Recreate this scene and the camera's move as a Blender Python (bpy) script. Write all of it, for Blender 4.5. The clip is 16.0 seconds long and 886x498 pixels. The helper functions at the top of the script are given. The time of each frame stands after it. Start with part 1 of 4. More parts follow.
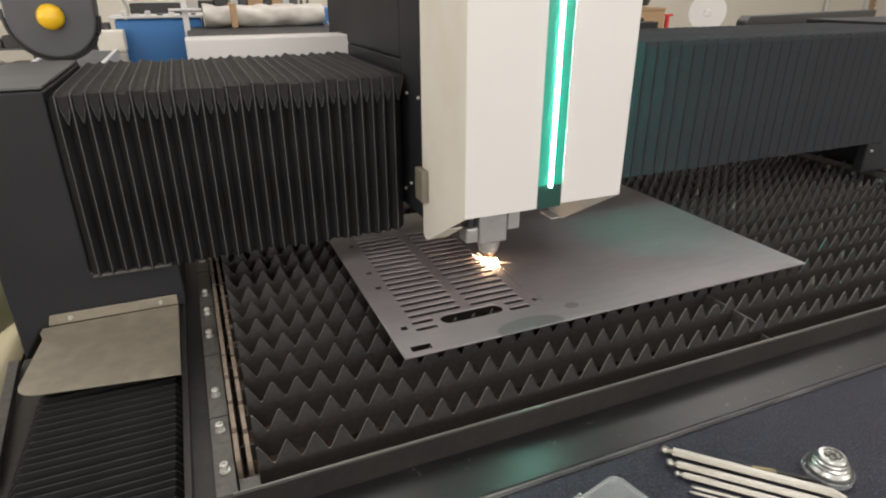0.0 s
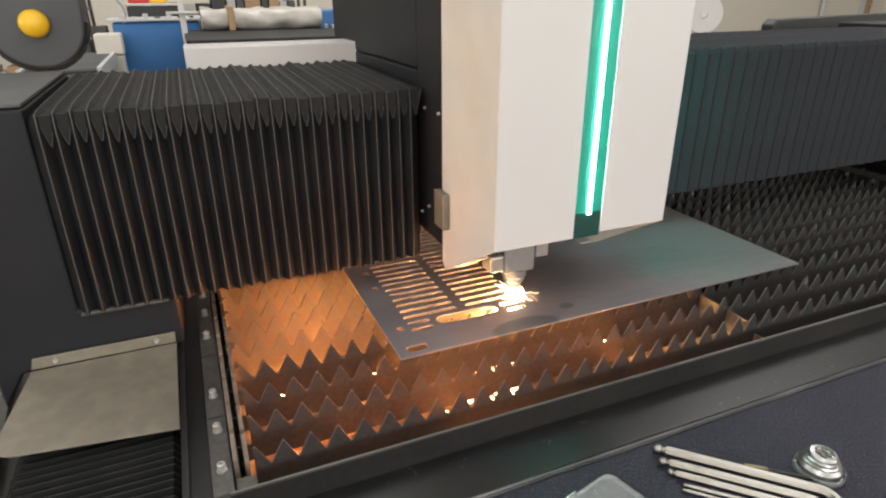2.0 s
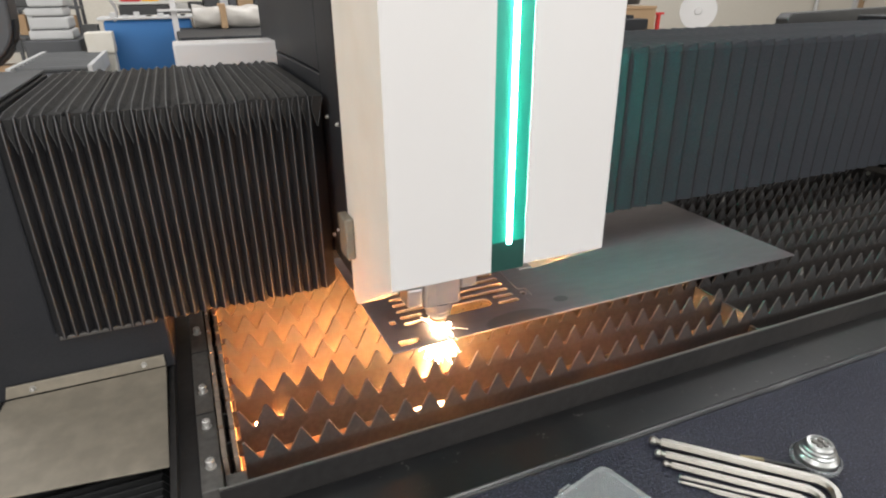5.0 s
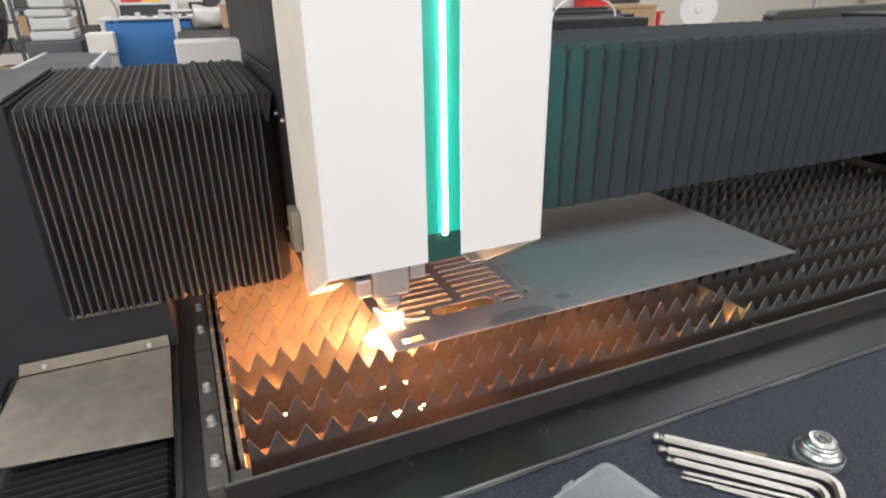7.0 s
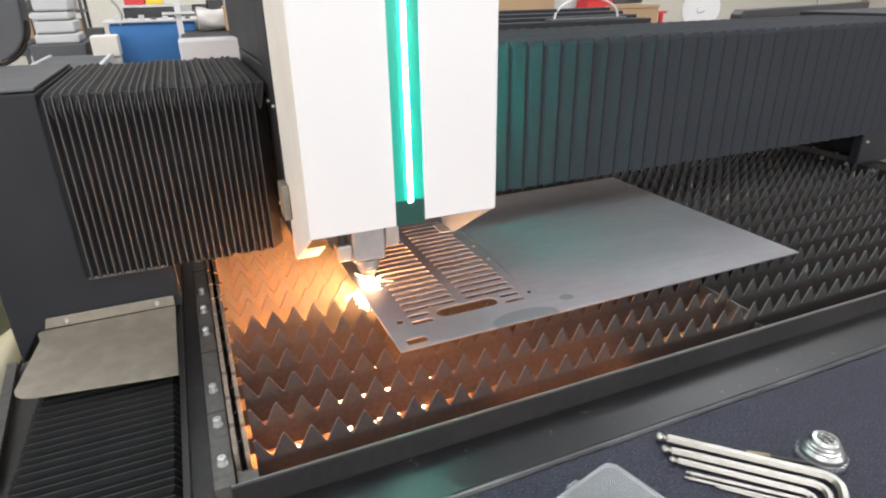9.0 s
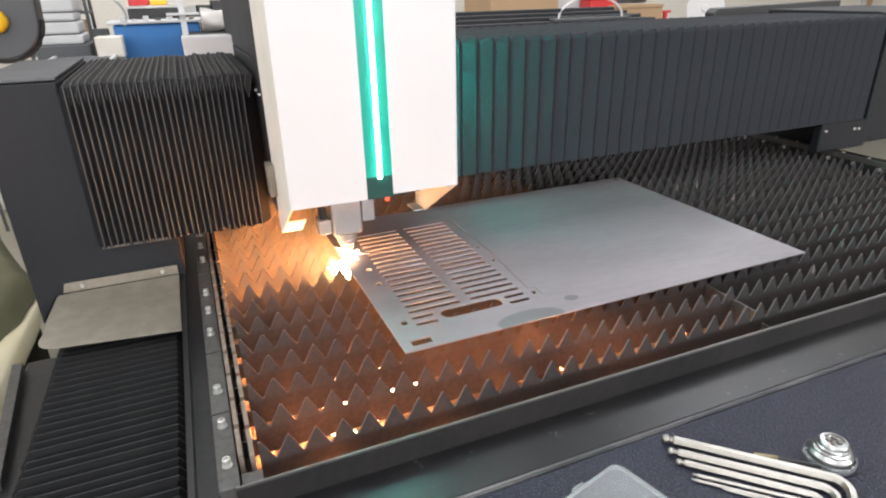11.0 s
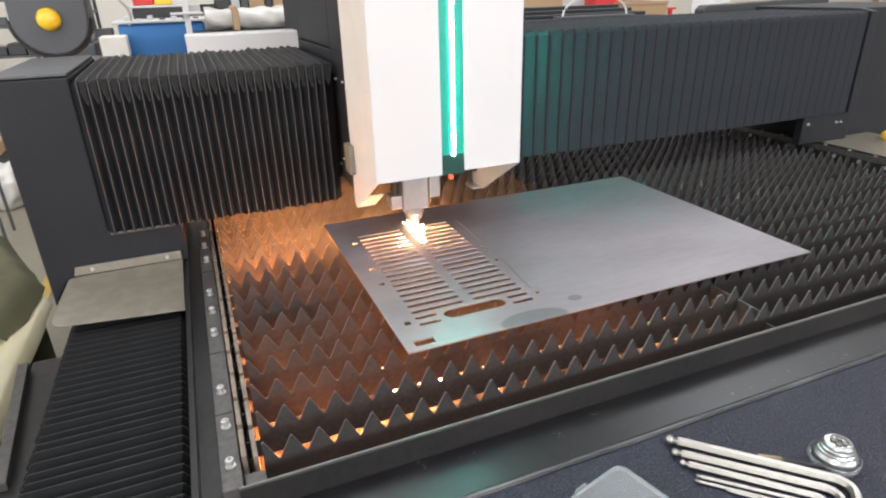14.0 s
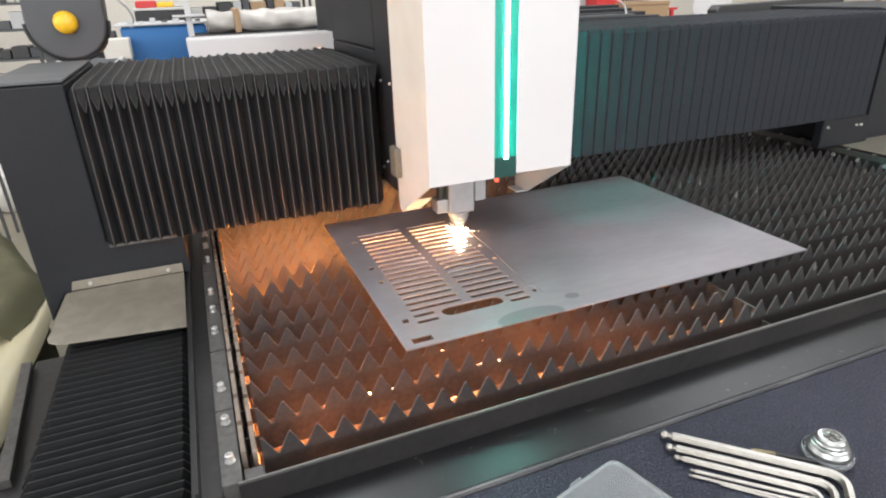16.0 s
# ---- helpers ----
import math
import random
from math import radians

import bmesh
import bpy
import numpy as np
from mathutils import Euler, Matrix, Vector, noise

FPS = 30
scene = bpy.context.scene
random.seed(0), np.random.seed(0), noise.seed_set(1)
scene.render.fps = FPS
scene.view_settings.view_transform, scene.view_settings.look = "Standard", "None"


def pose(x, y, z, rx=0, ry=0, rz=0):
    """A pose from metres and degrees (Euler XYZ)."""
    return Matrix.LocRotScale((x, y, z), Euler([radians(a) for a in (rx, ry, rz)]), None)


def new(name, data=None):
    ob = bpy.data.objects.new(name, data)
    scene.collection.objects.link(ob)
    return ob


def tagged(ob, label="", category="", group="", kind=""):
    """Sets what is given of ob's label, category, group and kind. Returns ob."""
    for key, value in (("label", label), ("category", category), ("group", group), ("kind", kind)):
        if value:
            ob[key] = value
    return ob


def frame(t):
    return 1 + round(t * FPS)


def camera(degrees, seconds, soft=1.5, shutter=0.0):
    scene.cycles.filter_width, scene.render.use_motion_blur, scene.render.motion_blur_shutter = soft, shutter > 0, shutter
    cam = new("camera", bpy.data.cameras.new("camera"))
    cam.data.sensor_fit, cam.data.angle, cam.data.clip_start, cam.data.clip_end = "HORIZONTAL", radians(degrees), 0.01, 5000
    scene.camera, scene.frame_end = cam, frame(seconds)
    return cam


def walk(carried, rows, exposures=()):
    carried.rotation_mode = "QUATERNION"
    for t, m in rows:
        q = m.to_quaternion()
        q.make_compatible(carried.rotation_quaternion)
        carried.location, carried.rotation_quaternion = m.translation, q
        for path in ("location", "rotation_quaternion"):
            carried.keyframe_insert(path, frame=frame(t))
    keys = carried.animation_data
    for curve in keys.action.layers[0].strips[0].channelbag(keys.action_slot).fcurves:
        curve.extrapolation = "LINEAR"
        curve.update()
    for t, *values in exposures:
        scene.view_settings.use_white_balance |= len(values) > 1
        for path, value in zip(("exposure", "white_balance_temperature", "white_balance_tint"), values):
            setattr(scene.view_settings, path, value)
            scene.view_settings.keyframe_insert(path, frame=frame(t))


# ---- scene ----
cam = camera(73.36, 16.0, soft=2.1)
PATH = [
    (0.0, -0.0062, -0.4922, 1.3110, 66.416, 0.205, -22.610),
    (0.5, -0.0066, -0.4945, 1.3125, 66.415, 0.200, -22.658),
    (1.0, -0.0068, -0.4965, 1.3129, 66.463, 0.192, -22.713),
    (1.5, -0.0065, -0.4986, 1.3126, 66.560, 0.229, -22.755),
    (2.0, -0.0051, -0.4992, 1.3128, 66.588, 0.293, -22.814),
    (2.5, -0.0024, -0.4982, 1.3125, 66.580, 0.350, -22.876),
    (3.0, 0.0013, -0.4971, 1.3117, 66.568, 0.405, -22.909),
    (3.5, 0.0036, -0.4961, 1.3106, 66.520, 0.447, -22.989),
    (4.0, 0.0034, -0.4954, 1.3080, 66.425, 0.468, -23.135),
    (6.5, -0.0006, -0.5011, 1.2972, 66.656, 0.797, -23.300),
    (7.0, -0.0012, -0.4994, 1.3007, 66.478, 0.817, -23.286),
    (7.5, -0.0018, -0.4982, 1.3009, 66.451, 0.851, -23.286),
    (8.0, -0.0029, -0.4986, 1.3006, 66.490, 0.895, -23.295),
    (8.5, -0.0037, -0.5000, 1.3017, 66.511, 0.957, -23.245),
    (9.0, -0.0040, -0.5020, 1.3036, 66.530, 1.057, -23.107),
    (11.5, -0.0042, -0.4983, 1.3031, 66.539, 1.270, -22.764),
    (12.0, -0.0049, -0.4982, 1.3039, 66.538, 1.337, -22.701),
    (12.5, -0.0041, -0.4982, 1.3043, 66.533, 1.401, -22.602),
    (13.0, -0.0033, -0.4977, 1.3047, 66.466, 1.408, -22.554),
    (13.5, -0.0027, -0.4971, 1.3054, 66.375, 1.404, -22.521),
    (14.0, -0.0017, -0.4981, 1.3056, 66.353, 1.459, -22.440),
    (14.5, -0.0009, -0.5005, 1.3053, 66.375, 1.535, -22.373),
    (15.0, -0.0002, -0.5031, 1.3053, 66.389, 1.596, -22.321),
    (15.5, 0.0008, -0.5061, 1.3055, 66.415, 1.668, -22.269),
    (16.0, 0.0016, -0.5086, 1.3053, 66.460, 1.735, -22.259),
]
walk(cam, [(t, pose(*p)) for t, *p in PATH], exposures=[(0.0, 0.14, 6700, 11), (2.0, 0.08, 6550, 10), (4.0, 0.17, 6350, 10), (7.0, 0.36, 6150, 11), (9.0, 0.54, 6050, 11), (12.0, 0.57, 6050, 12), (16.0, 0.55, 6050, 11)])

# head across (x) and gantry along the bed (y), in metres, at these seconds
TIMES = [0, .5, 1, 1.5, 2, 2.5, 3, 3.5, 4, 6.5, 7, 7.5, 8, 8.5, 9, 11.5, 12, 12.5, 13, 13.5, 14, 14.5, 15, 15.5, 16]
GANTRY_Y = [0.2894, 0.2739, 0.2476, 0.2182, 0.1805, 0.1501, 0.126, 0.1095, 0.1107, 0.1327, 0.1575, 0.1937, 0.2331, 0.2567, 0.2813,
            0.4337, 0.461, 0.4656, 0.4672, 0.473, 0.4656, 0.4679, 0.4585, 0.4334, 0.4079]
HEAD_X = [0.3965, 0.3979, 0.3963, 0.3912, 0.3902, 0.3982, 0.3947, 0.3659, 0.3301, 0.1882, 0.199, 0.1994, 0.2009, 0.1879, 0.2012,
          0.1922, 0.2056, 0.2357, 0.2749, 0.302, 0.3288, 0.3678, 0.3968, 0.4079, 0.3947]

# ---------------------------------------------------------------- light
world = bpy.data.worlds.new("hall_air")
scene.world = world
world.use_nodes = True
world.node_tree.nodes["Background"].inputs[0].default_value = (0.75, 0.85, 1.0, 1)
world.node_tree.nodes["Background"].inputs[1].default_value = 0.25


def area(name, x, y, z, sx, sy, watts, colour, turn=(0, 0, 0)):
    lamp = bpy.data.lights.new(name, "AREA")
    lamp.shape, lamp.size, lamp.size_y, lamp.energy, lamp.color = "RECTANGLE", sx, sy, watts, colour
    ob = new(name, lamp)
    ob.matrix_basis = pose(x, y, z, *turn)
    return ob


for lx in (-4.0, 1.0, 6.0):
    for ly in (-3.5, 3.5):
        area("skylight_lamp", lx, ly, 5.9, 2.2, 3.4, 135, (1.0, 0.98, 0.95))
# daylight in the windows of the south and west walls
for lx in (-4.4, -1.2, 2.0, 5.2, 8.4):
    area("window_daylight", lx, -7.03, 2.65, 2.4, 2.3, 88, (1.0, 0.965, 0.91), (90, 0, 0))
for ly in (-3.6, 0.2):
    area("window_daylight", -7.03, ly, 2.65, 2.3, 2.4, 88, (1.0, 0.965, 0.91), (0, -90, 0))


# ---------------------------------------------------------------- materials
def material(name, base, rough=0.5, metal=0.0, grain=0.0, grain_scale=200.0, stain=0.0, stain_scale=8.0,
             stain_colour=None, bump=0.0, bump_scale=300.0, stretch=(1, 1, 1), grain_colour=None, grain_range=(0.3, 0.7), emit=None, power=0.0, rand=0.0,
             trans=0.0, spec=0.5):
    m = bpy.data.materials.new(name)
    m.use_nodes = True
    nt = m.node_tree
    n, l = nt.nodes, nt.links
    b = n["Principled BSDF"]
    b.inputs["Base Color"].default_value = (*base, 1)
    b.inputs["Roughness"].default_value = rough
    b.inputs["Metallic"].default_value = metal
    b.inputs["Specular IOR Level"].default_value = spec
    if trans:
        b.inputs["Transmission Weight"].default_value = trans
    if emit:
        b.inputs["Emission Color"].default_value = (*emit, 1)
        b.inputs["Emission Strength"].default_value = power
    tc = n.new("ShaderNodeTexCoord")
    mp = n.new("ShaderNodeMapping")
    mp.inputs["Scale"].default_value = stretch
    l.new(tc.outputs["Object"], mp.inputs["Vector"])
    colour = None

    def noise_tex(scale, detail=4.0):
        t = n.new("ShaderNodeTexNoise")
        t.inputs["Scale"].default_value = scale
        t.inputs["Detail"].default_value = detail
        l.new(mp.outputs["Vector"], t.inputs["Vector"])
        return t

    def mix(a, bcol, fac_socket, kind="MIX"):
        x = n.new("ShaderNodeMix")
        x.data_type, x.blend_type = "RGBA", kind
        if hasattr(a, "links"):
            l.new(a, x.inputs[6])
        else:
            x.inputs[6].default_value = (*a, 1)
        x.inputs[7].default_value = (*bcol, 1)
        l.new(fac_socket, x.inputs[0])
        return x.outputs[2]

    colour = base
    if stain:
        t = noise_tex(stain_scale, 6.0)
        r = n.new("ShaderNodeMapRange")
        r.inputs[1].default_value, r.inputs[2].default_value = 0.42, 0.72
        r.inputs[3].default_value, r.inputs[4].default_value = 0.0, stain
        l.new(t.outputs["Fac"], r.inputs[0])
        sc = stain_colour or tuple(c * 0.5 for c in base)
        colour = mix(colour, sc, r.outputs[0])
        rr = n.new("ShaderNodeMapRange")
        rr.inputs[3].default_value, rr.inputs[4].default_value = rough * 0.85, min(1.0, rough * 1.2)
        l.new(t.outputs["Fac"], rr.inputs[0])
        l.new(rr.outputs[0], b.inputs["Roughness"])
    if grain:
        t = noise_tex(grain_scale, 3.0)
        r = n.new("ShaderNodeMapRange")
        r.inputs[1].default_value, r.inputs[2].default_value = grain_range
        r.inputs[3].default_value, r.inputs[4].default_value = 0.0, grain
        l.new(t.outputs["Fac"], r.inputs[0])
        colour = mix(colour, grain_colour or tuple(min(1, c * 1.9 + 0.01) for c in base), r.outputs[0])
    if rand:
        oi = n.new("ShaderNodeObjectInfo")
        r = n.new("ShaderNodeMapRange")
        r.inputs[3].default_value, r.inputs[4].default_value = 0.0, rand
        l.new(oi.outputs["Random"], r.inputs[0])
        colour = mix(colour, tuple(c * 0.55 for c in base), r.outputs[0])
    if hasattr(colour, "links"):
        l.new(colour, b.inputs["Base Color"])
    if bump:
        t = noise_tex(bump_scale, 3.0)
        bp = n.new("ShaderNodeBump")
        bp.inputs["Strength"].default_value = bump
        bp.inputs["Distance"].default_value = 0.002
        l.new(t.outputs["Fac"], bp.inputs["Height"])
        l.new(bp.outputs["Normal"], b.inputs["Normal"])
    return m


# teeth lighter, body below darker: shade between the slats put into the colour
M_TOOTH = material("lighter_tooth_steel", (0.046, 0.045, 0.045), 0.5, 0.3, grain=0.35, grain_scale=170, stain=0.6, stain_scale=24,
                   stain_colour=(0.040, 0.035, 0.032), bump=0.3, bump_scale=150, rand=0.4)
M_SLAT = material("shaded_scorched_steel", (0.042, 0.036, 0.033), 0.55, 0.3, grain=0.5, grain_scale=160, stain=0.7, stain_scale=22,
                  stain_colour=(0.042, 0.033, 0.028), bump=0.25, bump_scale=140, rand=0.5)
M_FRAME = material("black_oily_steel", (0.017, 0.0162, 0.016), 0.42, 0.3, grain=0.4, grain_scale=90, stain=0.7, stain_scale=7,
                   stain_colour=(0.034, 0.030, 0.028), bump=0.15, bump_scale=60)
M_FLANGE = material("worn_black_sheet", (0.008, 0.008, 0.0088), 0.33, 0.0, grain=0.8, grain_scale=110, grain_colour=(0.10, 0.094, 0.088), grain_range=(0.69, 0.75), stain=1.0, stain_scale=9,
                    stain_colour=(0.016, 0.0148, 0.0144), bump=0.10, bump_scale=60, stretch=(1, 1, 1), spec=0.4)
M_LIP = material("worn_lip", (0.04, 0.04, 0.043), 0.4, 0.2, grain=0.6, grain_scale=120, stain=1.0, stain_scale=26, stain_colour=(0.2, 0.195, 0.19), stretch=(0.25, 1, 1))
M_BARE = material("bare_steel_edge", (0.17, 0.165, 0.155), 0.45, 0.6, stain=0.5, stain_scale=30, stain_colour=(0.2, 0.17, 0.14))
M_STRIP = material("grey_mill_strip", (0.085, 0.08, 0.075), 0.5, 0.5, grain=0.4, grain_scale=120, stain=0.7, stain_scale=12,
                   stain_colour=(0.05, 0.047, 0.045))
# carrier brown is lightened to hold the orange glow that falls on it
M_CARRIER = material("glow_browned_steel", (0.20, 0.158, 0.125), 0.6, 0.3, grain=0.4, grain_scale=90, stain=0.6, stain_scale=16, stain_colour=(0.08, 0.066, 0.056))
M_SLAG = material("pale_slag", (0.15, 0.145, 0.135), 0.55, 0.2, stain=0.6, stain_scale=120, stain_colour=(0.16, 0.13, 0.1))
M_ZINC = material("zinc_bolt", (0.6, 0.59, 0.57), 0.35, 0.8, stain=0.3, stain_scale=90)
M_CHAMBER = material("rusty_chamber", (0.13, 0.085, 0.06), 0.8, 0.1, grain=0.5, grain_scale=40, stain=0.7, stain_scale=6,
                     stain_colour=(0.07, 0.045, 0.03))
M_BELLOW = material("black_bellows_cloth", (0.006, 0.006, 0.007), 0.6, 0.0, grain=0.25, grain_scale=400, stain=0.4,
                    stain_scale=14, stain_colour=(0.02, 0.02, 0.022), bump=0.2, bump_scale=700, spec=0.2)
# same bellows cloth made lighter: the right side's light is in the colour
M_BELLOW_LIT = material("lit_bellows_cloth", (0.021, 0.0225, 0.027), 0.7, 0.0, grain=0.25, grain_scale=400, stain=0.4, stain_scale=14,
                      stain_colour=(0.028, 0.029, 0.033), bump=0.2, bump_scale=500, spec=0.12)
# fold crests, paler than the cloth beside them
M_FOLD = material("pale_fold_edge", (0.052, 0.053, 0.056), 0.5, 0.0, stain=0.6, stain_scale=30, stain_colour=(0.05, 0.05, 0.05))
M_CLOTHTOP = material("dusty_bellows_cloth", (0.012, 0.0118, 0.0118), 0.65, 0.0, grain=0.3, grain_scale=300, stain=0.4, stain_scale=20, stain_colour=(0.025, 0.024, 0.023), spec=0.2)
M_WAYCLOTH = material("oiled_bellows_cloth", (0.010, 0.0102, 0.0105), 0.7, 0.0, stain=0.5, stain_scale=10, stain_colour=(0.010, 0.010, 0.011), spec=0.1)
M_WAYFOLD = material("dull_fold_edge", (0.042, 0.042, 0.043), 0.6, 0.0, stain=0.8, stain_scale=20, stain_colour=(0.012, 0.012, 0.012), spec=0.2)
M_PAINT = material("charcoal_powder_coat", (0.010, 0.0108, 0.0135), 0.5, 0.0, grain=0.25, grain_scale=600, stain=0.25,
                   stain_scale=5, stain_colour=(0.030, 0.030, 0.033), bump=0.12, bump_scale=500, spec=0.28)
M_WHITE = material("white_enamel", (0.595, 0.58, 0.575), 0.38, 0.0, stain=0.15, stain_scale=5, stain_colour=(0.53, 0.51, 0.49),
                   bump=0.03, bump_scale=60)
M_CREAM = material("warm_white_enamel", (0.66, 0.63, 0.57), 0.5, 0.0, stain=0.25, stain_scale=14, stain_colour=(0.5, 0.42, 0.3))
M_INOX = material("dull_stainless", (0.20, 0.178, 0.142), 0.48, 0.3, grain=0.1, grain_scale=90, stain=0.5, stain_scale=42,
                  stain_colour=(0.30, 0.27, 0.215), stretch=(1, 1, 1), bump=0.05, bump_scale=12)
# the pale grain paints in the sparkle of light on the rough coat
M_DESK = material("textured_navy_coat", (0.009, 0.0095, 0.019), 0.34, 0.0, grain=1.0, grain_scale=560, grain_colour=(0.15, 0.155, 0.23), grain_range=(0.56, 0.72), stain=0.25, stain_scale=6,
                  stain_colour=(0.03, 0.03, 0.045), bump=0.9, bump_scale=430, spec=0.4)
M_KEY = material("satin_chrome_vanadium", (0.34, 0.325, 0.295), 0.33, 0.9, stain=0.4, stain_scale=60, stain_colour=(0.3, 0.28, 0.24))
M_BRASS = material("dull_brass", (0.3, 0.25, 0.15), 0.5, 0.6, stain=0.5, stain_scale=80)
M_CHROME = material("polished_aluminium", (0.5, 0.51, 0.5), 0.3, 1.0, stain=0.2, stain_scale=80)
M_CLEAR = material("frosted_plastic", (0.75, 0.78, 0.8), 0.22, 0.0, trans=0.85, stain=0.2, stain_scale=30)
M_DARKPLASTIC = material("dark_plastic", (0.03, 0.03, 0.03), 0.4, stain=0.2, stain_scale=30)
M_CASE = material("dark_grey_casting", (0.06, 0.062, 0.068), 0.5, stain=0.3, stain_scale=12)
M_HEADMETAL = material("anodised_grey", (0.42, 0.42, 0.42), 0.4, 0.6, stain=0.3, stain_scale=40)
M_COPPER = material("copper_nozzle", (0.72, 0.4, 0.25), 0.3, 1.0, stain=0.4, stain_scale=80)
M_LED = material("white_green_led", (0.8, 1, 0.95), 0.4, emit=(0.40, 1.0, 0.82), power=95.0)
M_GREEN = material("green_light_panel", (0.01, 0.16, 0.12), 0.35, emit=(0.0, 0.55, 0.38), power=0.22, stain=0.2, stain_scale=40)
M_GREENDARK = material("dark_green_panel_end", (0.01, 0.05, 0.04), 0.35, stain=0.2, stain_scale=40)
M_SIDEFILL = material("green_side_fill", (0.2, 0.9, 0.7), 0.4, emit=(0.02, 1.0, 0.74), power=75.0)
M_REDLED = material("red_indicator", (0.6, 0.05, 0.03), 0.4, emit=(1, 0.12, 0.05), power=1.2)
M_SPARK = material("white_hot_spark", (1, 0.8, 0.5), 0.5, emit=(1.0, 0.66, 0.36), power=95.0)
M_EMBER = material("orange_ember", (1, 0.6, 0.2), 0.5, emit=(1.0, 0.325, 0.075), power=2000.0)
M_MOLTEN = material("molten_spray", (1, 0.7, 0.4), 0.5, emit=(1.0, 0.66, 0.36), power=11.0)
M_JET = material("falling_sparks", (1, 0.6, 0.2), 0.5, emit=(1.0, 0.42, 0.13), power=6500.0)
M_LOWFILL = material("red_fill_glow", (1, 0.5, 0.2), 0.5, emit=(1.0, 0.29, 0.08), power=2300.0)
M_PLUME = material("white_hot_plume", (1, 0.8, 0.55), 0.5, emit=(1.0, 0.62, 0.30), power=90.0)
M_STREAK = material("spark_and_flare_streak", (1, 0.7, 0.4), 0.5, emit=(1.0, 0.72, 0.45), power=14.0)
M_FLOOR = material("painted_concrete", (0.17, 0.15, 0.11), 0.45, 0.0, grain=0.2, grain_scale=30, stain=0.5, stain_scale=1.2,
                   stain_colour=(0.22, 0.24, 0.19), bump=0.1, bump_scale=80)
M_WALL = material("cream_plaster", (0.56, 0.52, 0.46), 0.8, 0.0, grain=0.1, grain_scale=40, stain=0.3, stain_scale=0.6,
                  stain_colour=(0.52, 0.48, 0.42), bump=0.1, bump_scale=50)
M_CEIL = material("grey_roof_sheet", (0.5, 0.5, 0.5), 0.7, 0.0, stain=0.3, stain_scale=0.7)
M_BLUE = material("blue_machine_paint", (0.03, 0.16, 0.42), 0.4, 0.0, stain=0.3, stain_scale=4, stain_colour=(0.02, 0.1, 0.28))
M_CARD = material("brown_cardboard", (0.42, 0.28, 0.16), 0.85, 0.0, stain=0.3, stain_scale=5, stain_colour=(0.35, 0.22, 0.12), rand=0.4)
M_WRAP = material("grey_wrapping_film", (0.5, 0.47, 0.43), 0.35, 0.0, stain=0.6, stain_scale=10, stain_colour=(0.3, 0.28, 0.26),
                  bump=0.8, bump_scale=18)
M_YELLOW = material("yellow_plastic", (0.8, 0.48, 0.02), 0.35, stain=0.2, stain_scale=20)
M_FLOORYELLOW = material("worn_yellow_floor_paint", (0.42, 0.27, 0.05), 0.6, stain=0.6, stain_scale=9, stain_colour=(0.25, 0.2, 0.1))
M_RED = material("red_paint", (0.55, 0.03, 0.03), 0.4, stain=0.2, stain_scale=10)
M_GREYPAINT = material("light_grey_paint", (0.5, 0.5, 0.5), 0.5, stain=0.3, stain_scale=4)
M_DULLGREY = material("dull_grey_paint", (0.085, 0.087, 0.09), 0.6, stain=0.4, stain_scale=8, stain_colour=(0.06, 0.06, 0.06))
M_PAPERWHITE = material("off_white_plastic", (0.6, 0.58, 0.54), 0.5, stain=0.3, stain_scale=8)
M_TARP = material("olive_canvas", (0.07, 0.066, 0.028), 0.8, stain=0.5, stain_scale=5, bump=0.6, bump_scale=14)
M_PAPER = material("white_sack", (0.4, 0.355, 0.22), 0.6, stain=0.3, stain_scale=9, stain_colour=(0.5, 0.47, 0.4), bump=0.8, bump_scale=16)


def sheet_material():
    """Cold-rolled sheet: brushed along x, bluish heat shade, two round oil marks."""
    m = material("cold_rolled_sheet", (0.275, 0.249, 0.262), 0.41, 0.5, grain=0.10, grain_scale=60, stain=0.6, stain_scale=4.5,
                 stain_colour=(0.165, 0.152, 0.158), bump=0.02, bump_scale=30, stretch=(0.5, 1.6, 1))
    nt = m.node_tree
    n, l = nt.nodes, nt.links
    b = n["Principled BSDF"]
    base = b.inputs["Base Color"].links[0].from_socket
    tc = n.new("ShaderNodeTexCoord")
    for cx, cy, rx, ry in ((0.260, 0.032, 0.0110, 0.0080), (0.180, 0.006, 0.050, 0.022)):
        sub = n.new("ShaderNodeVectorMath")
        sub.operation = "SUBTRACT"
        sub.inputs[1].default_value = (cx, cy, 0)
        l.new(tc.outputs["Object"], sub.inputs[0])
        mul = n.new("ShaderNodeVectorMath")
        mul.operation = "MULTIPLY"
        mul.inputs[1].default_value = (1 / rx, 1 / ry, 0)
        l.new(sub.outputs[0], mul.inputs[0])
        ln = n.new("ShaderNodeVectorMath")
        ln.operation = "LENGTH"
        l.new(mul.outputs[0], ln.inputs[0])
        r = n.new("ShaderNodeMapRange")
        r.inputs[1].default_value, r.inputs[2].default_value = 0.93, 1.05
        r.inputs[3].default_value, r.inputs[4].default_value = 0.75, 0.0
        l.new(ln.outputs["Value"], r.inputs[0])
        x = n.new("ShaderNodeMix")
        x.data_type = "RGBA"
        l.new(base, x.inputs[6])
        x.inputs[7].default_value = (0.14, 0.14, 0.145, 1)
        l.new(r.outputs[0], x.inputs[0])
        base = x.outputs[2]
    l.new(base, b.inputs["Base Color"])
    return m


M_SHEET = sheet_material()


